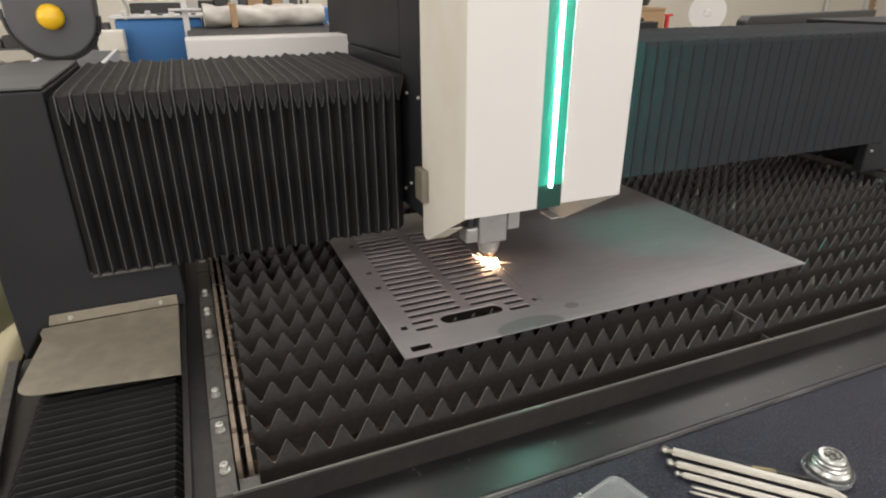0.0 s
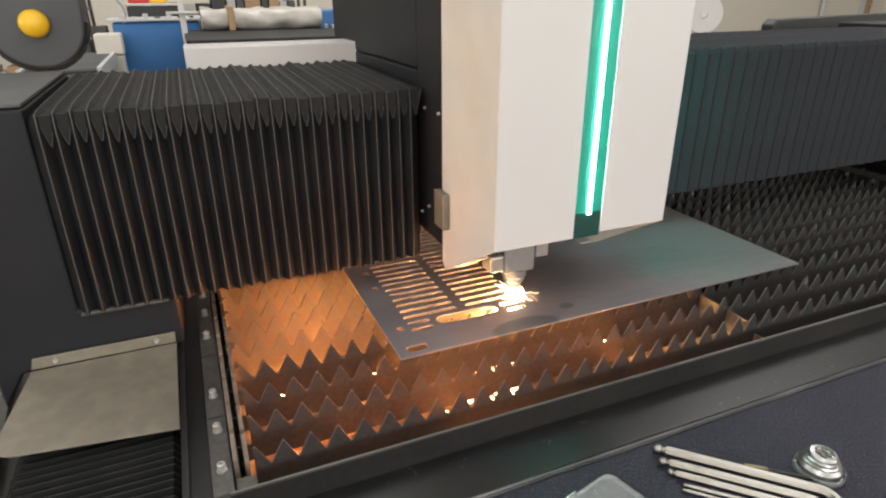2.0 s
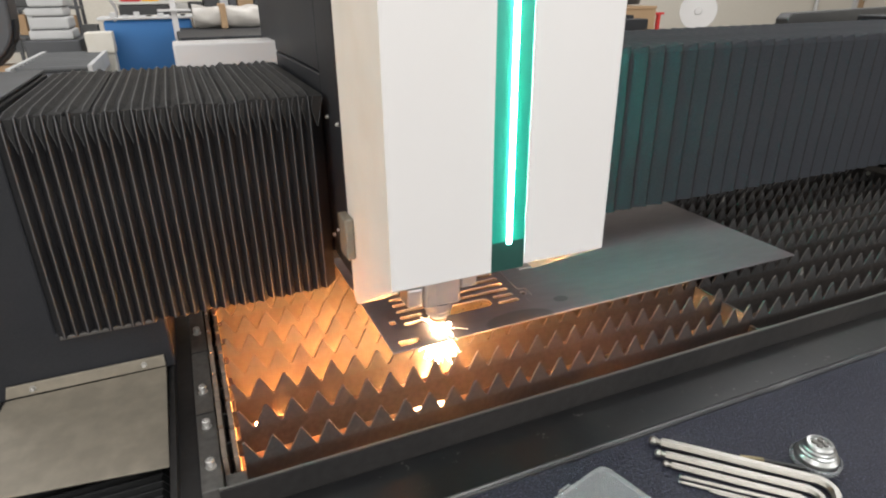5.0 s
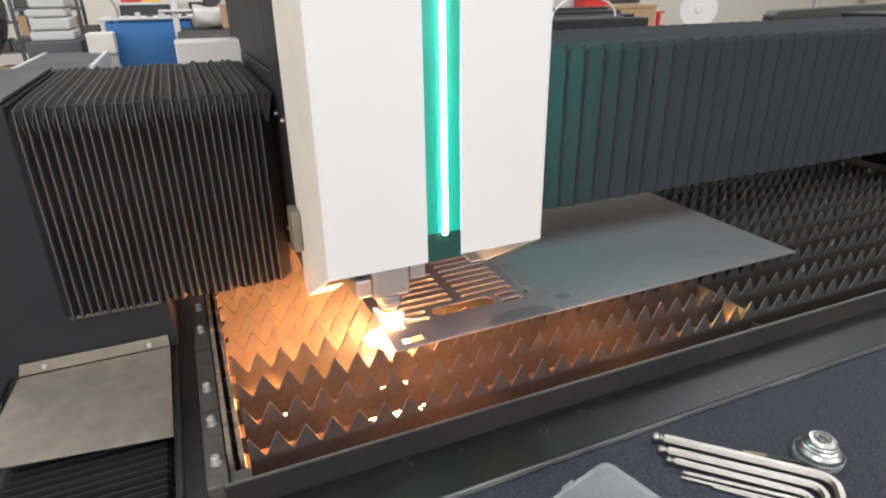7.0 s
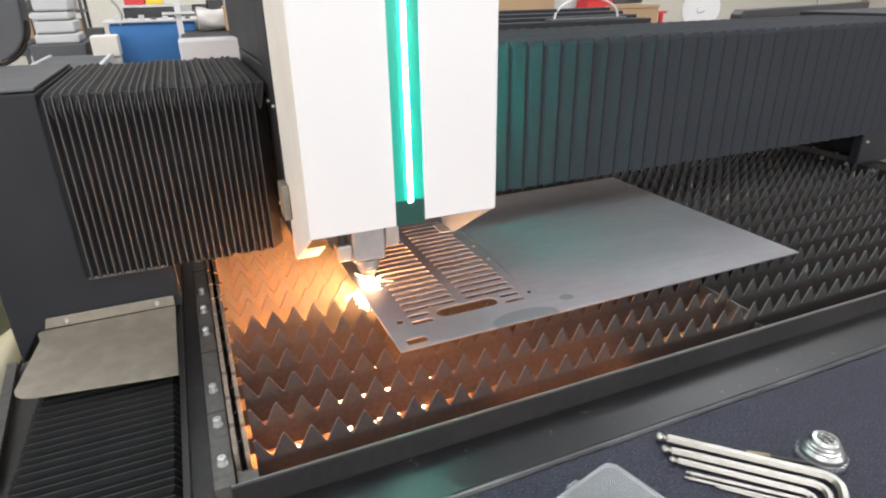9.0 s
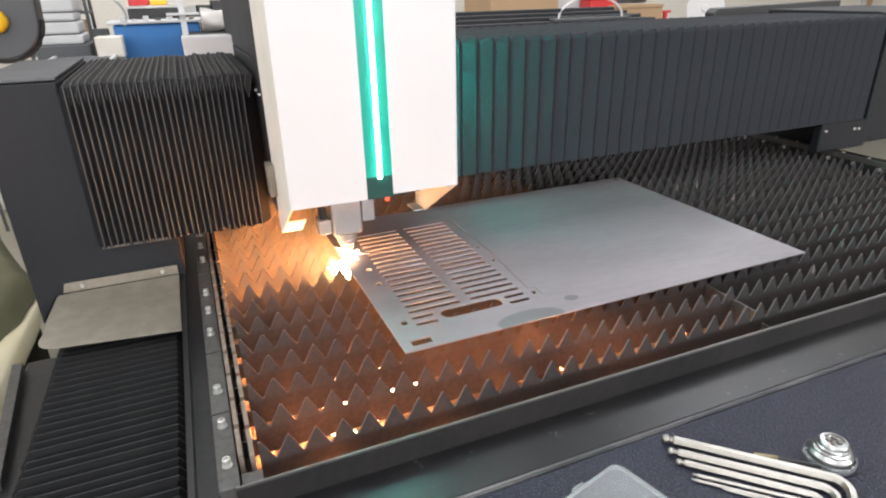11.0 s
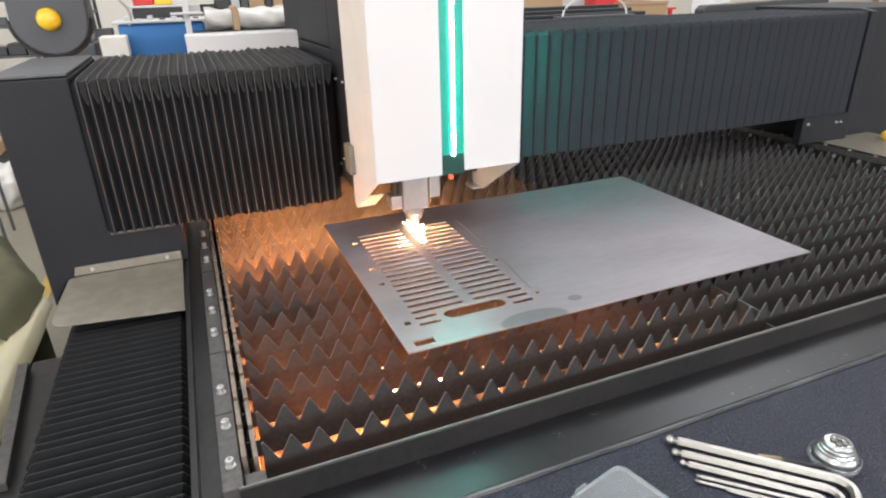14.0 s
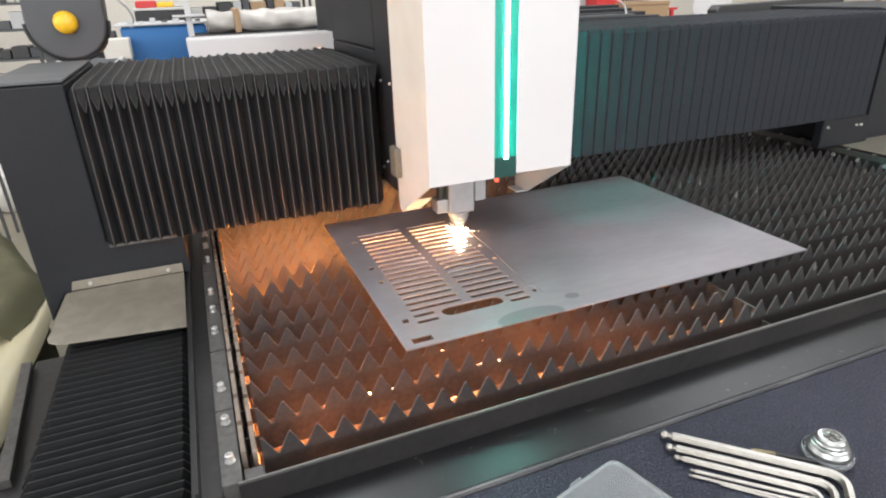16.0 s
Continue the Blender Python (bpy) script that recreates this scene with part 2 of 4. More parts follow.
# ---------------------------------------------------------------- mesh tools
def box(bm, x0, x1, y0, y1, z0, z1, bevel=0.0, seg=2):
    made = bmesh.ops.create_cube(bm, size=1.0)["verts"]
    for v in made:
        v.co = Vector(((x0 + x1) / 2 + v.co.x * (x1 - x0), (y0 + y1) / 2 + v.co.y * (y1 - y0), (z0 + z1) / 2 + v.co.z * (z1 - z0)))
    if bevel:
        edges = list({e for v in made for e in v.link_edges})
        bmesh.ops.bevel(bm, geom=edges, offset=bevel, segments=seg, affect="EDGES", profile=0.5)
    return bm


def prism(bm, poly, axis, a, b, bevel=0.0):
    """A flat outline pushed along an axis: x takes (y, z), y takes (x, z), z takes (x, y)."""
    def place(p, d):
        return {"x": (d, p[0], p[1]), "y": (p[0], d, p[1]), "z": (p[0], p[1], d)}[axis]
    lo = [bm.verts.new(place(p, a)) for p in poly]
    hi = [bm.verts.new(place(p, b)) for p in poly]
    faces = [bm.faces.new(lo), bm.faces.new(hi)]
    k = len(poly)
    for i in range(k):
        faces.append(bm.faces.new((lo[i], lo[(i + 1) % k], hi[(i + 1) % k], hi[i])))
    bmesh.ops.recalc_face_normals(bm, faces=faces)
    if bevel:
        edges = list({e for f in faces for e in f.edges})
        bmesh.ops.bevel(bm, geom=edges, offset=bevel, segments=2, affect="EDGES", profile=0.5)
    return bm


def cyl(bm, x, y, z0, z1, r0, r1=None, seg=20, m=None):
    r1 = r0 if r1 is None else r1
    mat = (m or Matrix()) @ Matrix.Translation((x, y, (z0 + z1) / 2))
    bmesh.ops.create_cone(bm, cap_ends=True, segments=seg, radius1=r0, radius2=r1, depth=z1 - z0, matrix=mat)
    return bm


def lathe(bm, profile, x=0, y=0, z=0, seg=32):
    rings = []
    for r, h in profile:
        rings.append([bm.verts.new((x + r * math.cos(2 * math.pi * i / seg), y + r * math.sin(2 * math.pi * i / seg), z + h))
                      for i in range(seg)])
    for a, b in zip(rings, rings[1:]):
        for i in range(seg):
            bm.faces.new((a[i], a[(i + 1) % seg], b[(i + 1) % seg], b[i]))
    bm.faces.new(rings[0][::-1])
    bm.faces.new(rings[-1])
    return bm


def tube(bm, points, r, seg=8):
    pts = [Vector(p) for p in points]
    rings = []
    for i, p in enumerate(pts):
        d = (pts[min(i + 1, len(pts) - 1)] - pts[max(i - 1, 0)]).normalized()
        up = Vector((0, 0, 1)) if abs(d.z) < 0.9 else Vector((1, 0, 0))
        a = d.cross(up).normalized()
        b = d.cross(a).normalized()
        rings.append([bm.verts.new(p + r * (math.cos(2 * math.pi * k / seg) * a + math.sin(2 * math.pi * k / seg) * b)) for k in range(seg)])
    for a, b in zip(rings, rings[1:]):
        for k in range(seg):
            bm.faces.new((a[k], a[(k + 1) % seg], b[(k + 1) % seg], b[k]))
    bm.faces.new(rings[0])
    bm.faces.new(rings[-1][::-1])
    bmesh.ops.recalc_face_normals(bm, faces=bm.faces[:])
    return bm


def finish(bm, name, mats, smooth=False):
    me = bpy.data.meshes.new(name)
    bm.to_mesh(me)
    bm.free()
    for m in (mats if isinstance(mats, (list, tuple)) else [mats]):
        me.materials.append(m)
    if smooth:
        for p in me.polygons:
            p.use_smooth = True
    return me


def part(name, bm, mats, parent, label="", smooth=False):
    """One mesh object under a thing or under a part."""
    ob = new(name, finish(bm, name, mats, smooth))
    ob.parent = parent
    return tagged(ob, label)


def piece(name, mesh, parent, m):
    ob = new(name, mesh)
    ob.parent = parent
    ob.matrix_basis = m
    return ob


def thing(name, label, category, group="", m=None):
    ob = new(name)
    ob.empty_display_size = 0.05
    ob.matrix_basis = m or Matrix()
    return tagged(ob, label, category, group)


def solid(name, bm, mats, label, category, group="", kind="", m=None, smooth=False):
    ob = new(name, finish(bm, name, mats, smooth))
    ob.matrix_basis = m or Matrix()
    return tagged(ob, label, category, group, kind)


B = bmesh.new

# ---------------------------------------------------------------- hall
HX0, HX1, HY0, HY1, HZ = -7.0, 12.0, -7.0, 7.5, 6.2
solid("floor", box(B(), HX0, HX1, HY0, HY1, -0.1, 0.0), M_FLOOR, "greenish painted concrete workshop floor", "floor", kind="structure")
solid("wall_north", box(B(), HX0, HX1, HY1, HY1 + 0.2, 0, HZ), M_WALL, "plain cream plastered workshop wall", "wall", kind="structure")


def pierced_wall(name, a0, a1, centres, axis, d0, d1):
    """A wall along an axis with window openings 2.5 m wide, from 1.45 to 3.85 m up, and a frame with glass in each."""
    bm = B()
    spans, at = [], a0
    for c in centres:
        spans.append((at, c - 1.25))
        at = c + 1.25
    spans.append((at, a1))

    def slab(m, lo, hi, e0, e1, z0, z1):
        return box(m, lo, hi, e0, e1, z0, z1) if axis == "x" else box(m, e0, e1, lo, hi, z0, z1)
    for lo, hi in spans:
        slab(bm, lo, hi, d0, d1, 1.45, 3.85)
    slab(bm, a0, a1, d0, d1, 0, 1.449)
    slab(bm, a0, a1, d0, d1, 3.851, HZ)
    wall = solid(name, bm, M_WALL, "cream plastered workshop wall with a row of windows", "wall", kind="structure")
    mid = (d0 + d1) / 2
    for c in centres:
        bm = B()
        for lo, hi, z0, z1 in ((c - 1.248, c - 1.20, 1.452, 3.848), (c + 1.20, c + 1.248, 1.452, 3.848), (c - 0.025, c + 0.025, 1.50, 3.80),
                               (c - 1.199, c + 1.199, 1.452, 1.499), (c - 1.199, c + 1.199, 3.801, 3.848)):
            slab(bm, lo, hi, mid - 0.03, mid + 0.03, z0, z1)
        part("window_frame", bm, M_GREYPAINT, wall)
    return wall


pipe = thing("wall_conduit", "grey steel conduit running up the cream wall", "conduit")
part("pipe", tube(B(), [(10.695, 7.44, 0.0), (10.695, 7.44, 4.5)], 0.035, 10), M_GREYPAINT, pipe)
for z in (0.6, 1.3, 2.0, 2.7):
    part("clip", box(B(), 10.695 - 0.055, 10.695 + 0.055, 7.47, 7.4995, z, z + 0.04, 0.004), M_CASE, pipe)
door = thing("plank_door", "plain brown door in the back wall", "door", m=pose(12.235, 7.47, 0.0))
part("leaf", box(B(), -0.42, 0.42, -0.02, 0.0295, 0.005, 2.05, 0.004), M_CARD, door)
part("door_frame", box(B(), -0.50, -0.425, -0.04, 0.0295, 0.0, 2.12, 0.004), M_GREYPAINT, door)
part("door_frame", box(B(), 0.425, 0.50, -0.04, 0.0295, 0.0, 2.12, 0.004), M_GREYPAINT, door)
part("door_frame", box(B(), -0.424, 0.424, -0.04, 0.0295, 2.055, 2.12, 0.004), M_GREYPAINT, door)
part("door_handle", tube(B(), [(-0.34, -0.06, 1.05), (-0.22, -0.06, 1.05)], 0.010, 8), M_ZINC, door)
pierced_wall("wall_south", HX0, HX1, (-4.4, -1.2, 2.0, 5.2, 8.4), "x", HY0 - 0.2, HY0)
solid("wall_east", box(B(), HX1, HX1 + 0.2, HY0, HY1, 0, HZ), M_WALL, "plain cream plastered workshop wall", "wall", kind="structure")
pierced_wall("wall_west", HY0, HY1, (-3.6, 0.2), "y", HX0 - 0.2, HX0)
solid("ceiling", box(B(), HX0, HX1, HY0, HY1, HZ, HZ + 0.15), M_CEIL, "grey sheet roof of the workshop", "ceiling", kind="structure")

# ---------------------------------------------------------------- cutting bed
PITCH, ROW, TIP = 0.028, 0.0518, 0.90
BED_W, BED_L = 1.50, 1.65
bed = thing("cutting_bed", "black steel laser cutting bed with rows of saw-toothed slats", "cutting bed")
part("front_rail", prism(B(), [(-0.034, 0.879), (-0.030, 0.879), (-0.030, 0.55), (-0.034, 0.55)], "x", -0.028, 1.56),
     [M_FRAME], bed)
part("rail_edge", box(B(), -0.028, 1.56, -0.0318, -0.0298, 0.8785, 0.8802), M_BARE, bed, "bare bright steel edge of the rail")
flange = [(-0.034, 0.8500), (-0.098, 0.8497), (-0.1008, 0.8515), (-0.104, 0.8515), (-0.104, 0.60), (-0.034, 0.60)]
part("front_flange", prism(B(), flange, "x", -0.30, 1.70, 0.001), M_FLANGE, bed, "worn black steel flange with scuffs")
part("flange_lip", prism(B(), [(-0.1042, 0.8522), (-0.1026, 0.8535), (-0.1008, 0.8527), (-0.1008, 0.8517), (-0.1042, 0.8517)], "x", -0.30, 1.70), M_LIP, bed, "paint worn off to bright metal along the lip")
part("left_channel", prism(B(), [(-0.066, 0.884), (-0.063, 0.884), (-0.062, 0.872), (-0.043, 0.872), (-0.043, 0.55), (-0.066, 0.55)], "y", -0.034, BED_L),
     M_FRAME, bed)
part("left_skirt", box(B(), -0.070, -0.0665, -0.30, BED_L, 0.1, 0.878), M_FRAME, bed)
part("bolt_strip", box(B(), -0.043, -0.0235, -0.030, BED_L, 0.80, 0.8805, 0.001), M_STRIP, bed, "grey steel strip with pan-head bolts")
for y in (-0.0, 0.132, 0.268, 0.40, 0.532, 0.664):
    part("strip_joint", box(B(), -0.0432, -0.0233, y + 0.088, y + 0.0888, 0.85, 0.8811), M_FRAME, bed)
# bolts: dome head, washer, socket
bolt_bm = lathe(B(), [(0.0052, 0), (0.0052, 0.001), (0.0026, 0.0012), (0.0026, 0.0048), (0.0042, 0.005), (0.0042, 0.0085), (0.0037, 0.0092), (0.0022, 0.0092), (0.0018, 0.007)], seg=12)
bolt_me = finish(bolt_bm, "bolt", M_ZINC)
for y in (0.002, 0.065, 0.130, 0.270, 0.336, 0.398, 0.532, 0.60, 0.664, 0.80, 0.866, 0.93):
    piece("bolt", bolt_me, bed, pose(-0.0335 + random.uniform(-0.001, 0.001), y, 0.8805))
# notched carriers for the slat ends
for x0, x1, h in ((-0.0218, -0.0172, 0.886), (-0.0112, -0.0066, 0.882)):
    bm = B()
    box(bm, x0, x1, -0.026, BED_L, 0.78, h - 0.022)
    n = 32
    for i in range(n):
        ya = i * ROW + 0.004
        box(bm, x0, x1, ya, ya + ROW - 0.008, h - 0.0225, h)
    part("slat_carrier", bm, M_CARRIER, bed, "notched carrier plate, orange glow put into its brown")
part("corner_block", box(B(), -0.022, -0.002, -0.029, -0.008, 0.80, 0.874, 0.001), M_STRIP, bed)
# chamber under the slats
part("chamber_floor", box(B(), -0.02, BED_W, -0.03, BED_L, 0.50, 0.52), M_CHAMBER, bed)
part("chamber_wall", box(B(), -0.0165, -0.0105, -0.03, BED_L, 0.52, 0.80), M_CHAMBER, bed)
part("chamber_wall", box(B(), BED_W, BED_W + 0.006, -0.03, BED_L, 0.52, 0.86), M_CHAMBER, bed)
part("chamber_wall", box(B(), -0.0165, BED_W, BED_L, BED_L + 0.006, 0.52, 0.86), M_CHAMBER, bed)
bm = box(B(), 0.6770, 0.6795, -0.029, BED_L, 0.521, 0.8405)
for r in range(-1, 31):
    box(bm, 0.6770, 0.6795, max(-0.029, r * ROW + 0.003), (r + 1) * ROW - 0.003, 0.8405, 0.880 if r >= 0 else 0.868)
part("zone_divider", bm, M_STRIP, bed, "grey divider plate between the slats")
# right rail with its strip of bolts
part("right_rail", prism(B(), [(1.503, 0.872), (1.503, 0.900), (1.506, 0.903), (1.528, 0.903), (1.530, 0.900), (1.530, 0.50), (1.503, 0.50)], "y", -0.034, BED_L), M_FRAME, bed)
part("right_edge", box(B(), 1.5005, 1.5025, -0.03, BED_L, 0.890, 0.9035), M_STRIP, bed)
for i in range(22):
    piece("bolt", bolt_me, bed, pose(1.5085, 0.02 + i * 0.066, 0.903)).scale = (0.9, 0.9, 0.25)
    piece("bolt", bolt_me, bed, pose(1.5000, 0.05 + i * 0.066, 0.884, 0, -90, 0)).scale = (1.0, 1.0, 0.5)
# outer body down to the floor
part("body_panel", box(B(), -0.30, -0.072, -0.6, BED_L, 0.0, 0.70, 0.004), M_PAINT, bed)
part("side_ledge", box(B(), -0.352, -0.301, -0.6, 0.61, 0.0, 0.715, 0.004), M_FRAME, bed)
part("ledge_strip", prism(B(), [(-0.366, 0.585), (-0.350, 0.585), (-0.318, 0.270), (-0.334, 0.270)], "z", 0.7155, 0.730, 0.001), M_STRIP, bed, "loose grey steel strip")
part("body_panel", box(B(), -0.05, 1.75, -0.03, BED_L + 0.1, 0.0, 0.495, 0.004), M_PAINT, bed)
part("body_panel", box(B(), 1.531, 1.80, -0.30, BED_L, 0.0, 0.80, 0.004), M_PAINT, bed)

rng = random.Random(4)


def slat(row):
    """A thin strip with pointed teeth along its top; tips are burnt down here and there."""
    bm = B()
    tops, n = [], 53
    # low stub that sits in the carriers, then the upright end of the first half tooth
    tops += [(-0.0165, TIP - 0.037), (-0.0016, TIP - 0.037), (-0.0014, TIP - 0.0014)]
    for i in range(n):
        x = 0.0 + i * PITCH
        burn = rng.choice((0, 0, 0, 0, 0.0006, 0.0012)) + (rng.random() < 0.03) * 0.006
        w = 0.0011 + burn * 0.5
        if i:
            tops.append((x - w, TIP - 0.0012 - burn))
        tops.append((x + w * 0.6, TIP - burn))
        tops.append((x + w * 1.2, TIP - 0.0014 - burn))
        tops.append((x + PITCH * 0.5 - 0.0012, TIP - 0.0240 + rng.uniform(-0.0008, 0.0008)))
        tops.append((x + PITCH * 0.5 + 0.0012, TIP - 0.0240 + rng.uniform(-0.0008, 0.0008)))
    tops.append((n * PITCH, TIP - 0.004))
    tops.append((n * PITCH + 0.008, TIP - 0.012))
    t = 0.0011
    zb = TIP - 0.0585
    a = [bm.verts.new((x, -t, z)) for x, z in tops]
    b = [bm.verts.new((x, t, z)) for x, z in tops]
    c = [bm.verts.new((x, -t, zb)) for x, z in tops]
    d = [bm.verts.new((x, t, zb)) for x, z in tops]
    zm = [min(TIP - 0.0262, z - 0.001) for x, z in tops]
    e = [bm.verts.new((x, -t, h)) for (x, z), h in zip(tops, zm)]
    g = [bm.verts.new((x, t, h)) for (x, z), h in zip(tops, zm)]
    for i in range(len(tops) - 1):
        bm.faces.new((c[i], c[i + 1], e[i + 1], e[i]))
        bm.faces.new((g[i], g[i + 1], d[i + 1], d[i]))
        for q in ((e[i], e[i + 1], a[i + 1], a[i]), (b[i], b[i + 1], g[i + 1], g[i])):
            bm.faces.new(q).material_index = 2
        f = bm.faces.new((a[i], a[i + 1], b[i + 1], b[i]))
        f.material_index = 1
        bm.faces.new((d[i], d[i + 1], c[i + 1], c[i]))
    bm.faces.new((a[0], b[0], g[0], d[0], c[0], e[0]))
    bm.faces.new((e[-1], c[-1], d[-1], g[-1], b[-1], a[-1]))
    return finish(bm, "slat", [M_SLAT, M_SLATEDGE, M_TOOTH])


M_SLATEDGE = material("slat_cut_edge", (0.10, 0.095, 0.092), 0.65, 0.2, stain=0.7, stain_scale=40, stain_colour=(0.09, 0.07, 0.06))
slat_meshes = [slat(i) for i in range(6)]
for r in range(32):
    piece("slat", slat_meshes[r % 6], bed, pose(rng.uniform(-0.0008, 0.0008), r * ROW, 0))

# flakes of slag that cling to single teeth
frng = random.Random(33)
for k, r in ((34, 9), (36, 9), (36, 7), (38, 7), (38, 4), (35, 2), (30, 1), (42, 5), (50, 7)):
    bm = B()
    w, h = frng.uniform(0.0018, 0.0034), frng.uniform(0.006, 0.012)
    prism(bm, [(-w, -h), (w * 0.2, -h * 1.25), (w, -h * 0.7), (w * 0.35, -h * 0.2), (w * 0.1, frng.uniform(0.002, 0.006)), (-w * 0.35, -h * 0.3)], "y", -0.0022, -0.0012)
    for v in bm.verts:
        v.co.y += 0.0018 * noise.noise((v.co.x * 300, k, v.co.z * 200))
    part("slag_flake", bm, M_SLAG, bed, "pale flake of slag on a tooth").matrix_basis = pose(k * PITCH, r * ROW, TIP - 0.001, 0, frng.uniform(-12, 12), 0)

# ---------------------------------------------------------------- sheet with the cut grille
def spline(cu, pts):
    s = cu.splines.new("POLY")
    s.points.add(len(pts) - 1)
    for p, q in zip(s.points, pts):
        p.co = (*q, 0, 1)
    s.use_cyclic_u = True


def slot(x0, x1, yc, r):
    out = []
    for i in range(7):
        a = -math.pi / 2 + math.pi * i / 6
        out.append((x1 - r + r * math.cos(a), yc + r * math.sin(a)))
    for i in range(7):
        a = math.pi / 2 + math.pi * i / 6
        out.append((x0 + r + r * math.cos(a), yc + r * math.sin(a)))
    return out


def rect(x0, x1, y0, y1):
    return [(x0, y0), (x1, y0), (x1, y1), (x0, y1)]


SX, SY = 0.183, 0.085


def steel_sheet():
    cu = bpy.data.curves.new("sheet_outline", "CURVE")
    cu.dimensions, cu.fill_mode, cu.extrude = "2D", "BOTH", 0.0013
    spline(cu, rect(0, 0.688, 0, 0.474))
    holes = [rect(0.0135, 0.041, 0.009, 0.0225)]
    holes += [rect(x - 0.0046, x + 0.0046, y - 0.0055, y + 0.0055) for x, y in ((0.0225, 0.067), (0.0262, 0.192), (0.0275, 0.246), (0.0302, 0.360))]
    for k in range(20):
        y = 0.0565 + k * 0.0173
        lean = 0.02 * (y - 0.056)
        r = 0.0045 if k < 19 else 0.0022
        if k < 2:
            spans = ((0.0345, 0.067), (0.174, 0.207))
        else:
            spans = ((0.0350, 0.1145), (0.1275, 0.2075))
        holes += [slot(a + lean, b + lean, y, r) for a, b in spans]
    holes.append(slot(0.0745, 0.168, 0.0665, 0.0122))
    # the kerf of the outline cut so far, with its step at the corner
    w = 0.0017
    line = [(0.2335, 0.386), (0.2300, 0.215), (0.2240, 0.146), (0.2185, 0.0825), (0.2295, 0.0800), (0.2290, 0.0590)]
    holes.append(line + [(x + w, y + w) for x, y in line[::-1]])
    holes.append([(0.2165, 0.0540), (0.2155, 0.0440), (0.2165, 0.0440), (0.2175, 0.0540)])
    holes += [rect(x - 0.0035, x + 0.0035, y - 0.0045, y + 0.0045) for x, y in ((0.2212, 0.069), (0.2205, 0.1935), (0.2215, 0.2515))]
    for h in holes:
        spline(cu, h)
    tmp = bpy.data.objects.new("sheet_tmp", cu)
    scene.collection.objects.link(tmp)
    dg = bpy.context.evaluated_depsgraph_get()
    me = bpy.data.meshes.new_from_object(tmp.evaluated_get(dg))
    bpy.data.objects.remove(tmp)
    weld = B()
    weld.from_mesh(me)
    bmesh.ops.remove_doubles(weld, verts=weld.verts[:], dist=1e-5)
    weld.to_mesh(me)
    weld.free()
    me.name = "steel_sheet"
    me.materials.clear()
    me.materials.append(M_SHEET)
    ob = new("steel_sheet", me)
    ob.matrix_basis = pose(SX, SY, TIP + 0.0013, 0, 0, 0.35)
    return tagged(ob, "grey steel sheet, slotted grille cut at one end, on slats", "metal sheet")


steel_sheet()

# ---------------------------------------------------------------- gantry
gantry = thing("gantry", "charcoal gantry with black pleated bellows across the cutting bed", "gantry")
col = [(-0.269, 1.200), (-0.1713, 1.200), (-0.1713, 0.956), (-0.0640, 0.956), (-0.0600, 0.951), (-0.0600, 0.883), (-0.246, 0.883), (-0.275, 0.838), (-0.275, 1.187)]
part("left_column", prism(B(), col, "y", 0.084, 0.42, 0.003), M_PAINT, gantry)
# added grey plate: its colour stands for the ceiling reflected in the column top
part("column_cap", box(B(), -0.273, -0.172, 0.088, 0.41, 1.2015, 1.2055, 0.001), M_DULLGREY, gantry, "grey top plate, ceiling sheen put into its colour")
part("column_lip", box(B(), -0.168, -0.070, 0.076, 0.088, 0.9505, 0.9545, 0.001), M_STRIP, gantry)
part("beam", box(B(), -0.165, 1.60, 0.15, 0.38, 0.985, 1.172, 0.004), M_PAINT, gantry)
part("beam_underside", box(B(), 0.0, 1.50, 0.12, 0.36, 0.972, 0.984), M_FRAME, gantry)
# white tray along the beam
part("cable_tray", box(B(), 0.0, 0.322, 0.438, 0.52, 1.185, 1.230, 0.003), M_WHITE, gantry, "white sheet-metal cable tray")
# stainless apron over the bellows of the long axis
ap = [(-0.236, 0.078), (-0.0712, 0.079), (-0.0718, -0.082), (-0.226, -0.064), (-0.236, -0.062), (-0.245, -0.058), (-0.251, -0.052), (-0.2535, -0.042)]
bm = prism(B(), ap, "z", -0.001, 0.001, 0.0006)
tilt = Matrix.Translation((0, 0.078, 0.887)) @ Matrix.Rotation(0.112, 4, "X") @ Matrix.Translation((0, -0.078, 0))
bmesh.ops.transform(bm, matrix=tilt, verts=bm.verts[:])
apron = part("apron", bm, M_INOX, gantry, "dull stainless steel apron plate")
part("apron_lip", prism(B(), [(-0.236, 0.8885), (-0.0712, 0.8885), (-0.0712, 0.9035), (-0.232, 0.9035)], "y", 0.0795, 0.0825, 0.0008), M_INOX, apron)
for x in (-0.208, -0.094):
    piece("screw", bolt_me, apron, pose(x, 0.0795, 0.8965, 90, 0, 0)).scale = (0.6, 0.6, 0.45)
# right end
col2 = [(1.575, 1.235), (1.95, 1.235), (1.95, 0.86), (1.60, 0.86), (1.60, 0.945), (1.575, 0.945)]
part("right_column", prism(B(), col2, "y", 0.12, 0.44, 0.003), M_PAINT, gantry)
part("right_bracket", box(B(), 1.425, 1.60, 0.094, 0.119, 0.9085, 0.981, 0.004), M_PAINT, gantry)
for x, z in ((1.545, 0.958), (1.562, 0.957), (1.440, 0.962)):
    piece("bolt", bolt_me, gantry, pose(x, 0.0938, z, 90, 0, 0)).scale = (0.7, 0.7, 0.4)
part("end_frame", prism(B(), [(0.083, 0.982), (0.083, 1.228), (0.12, 1.235), (0.12, 0.982)], "x", 1.566, 1.590, 0.002), M_PAINT, gantry)
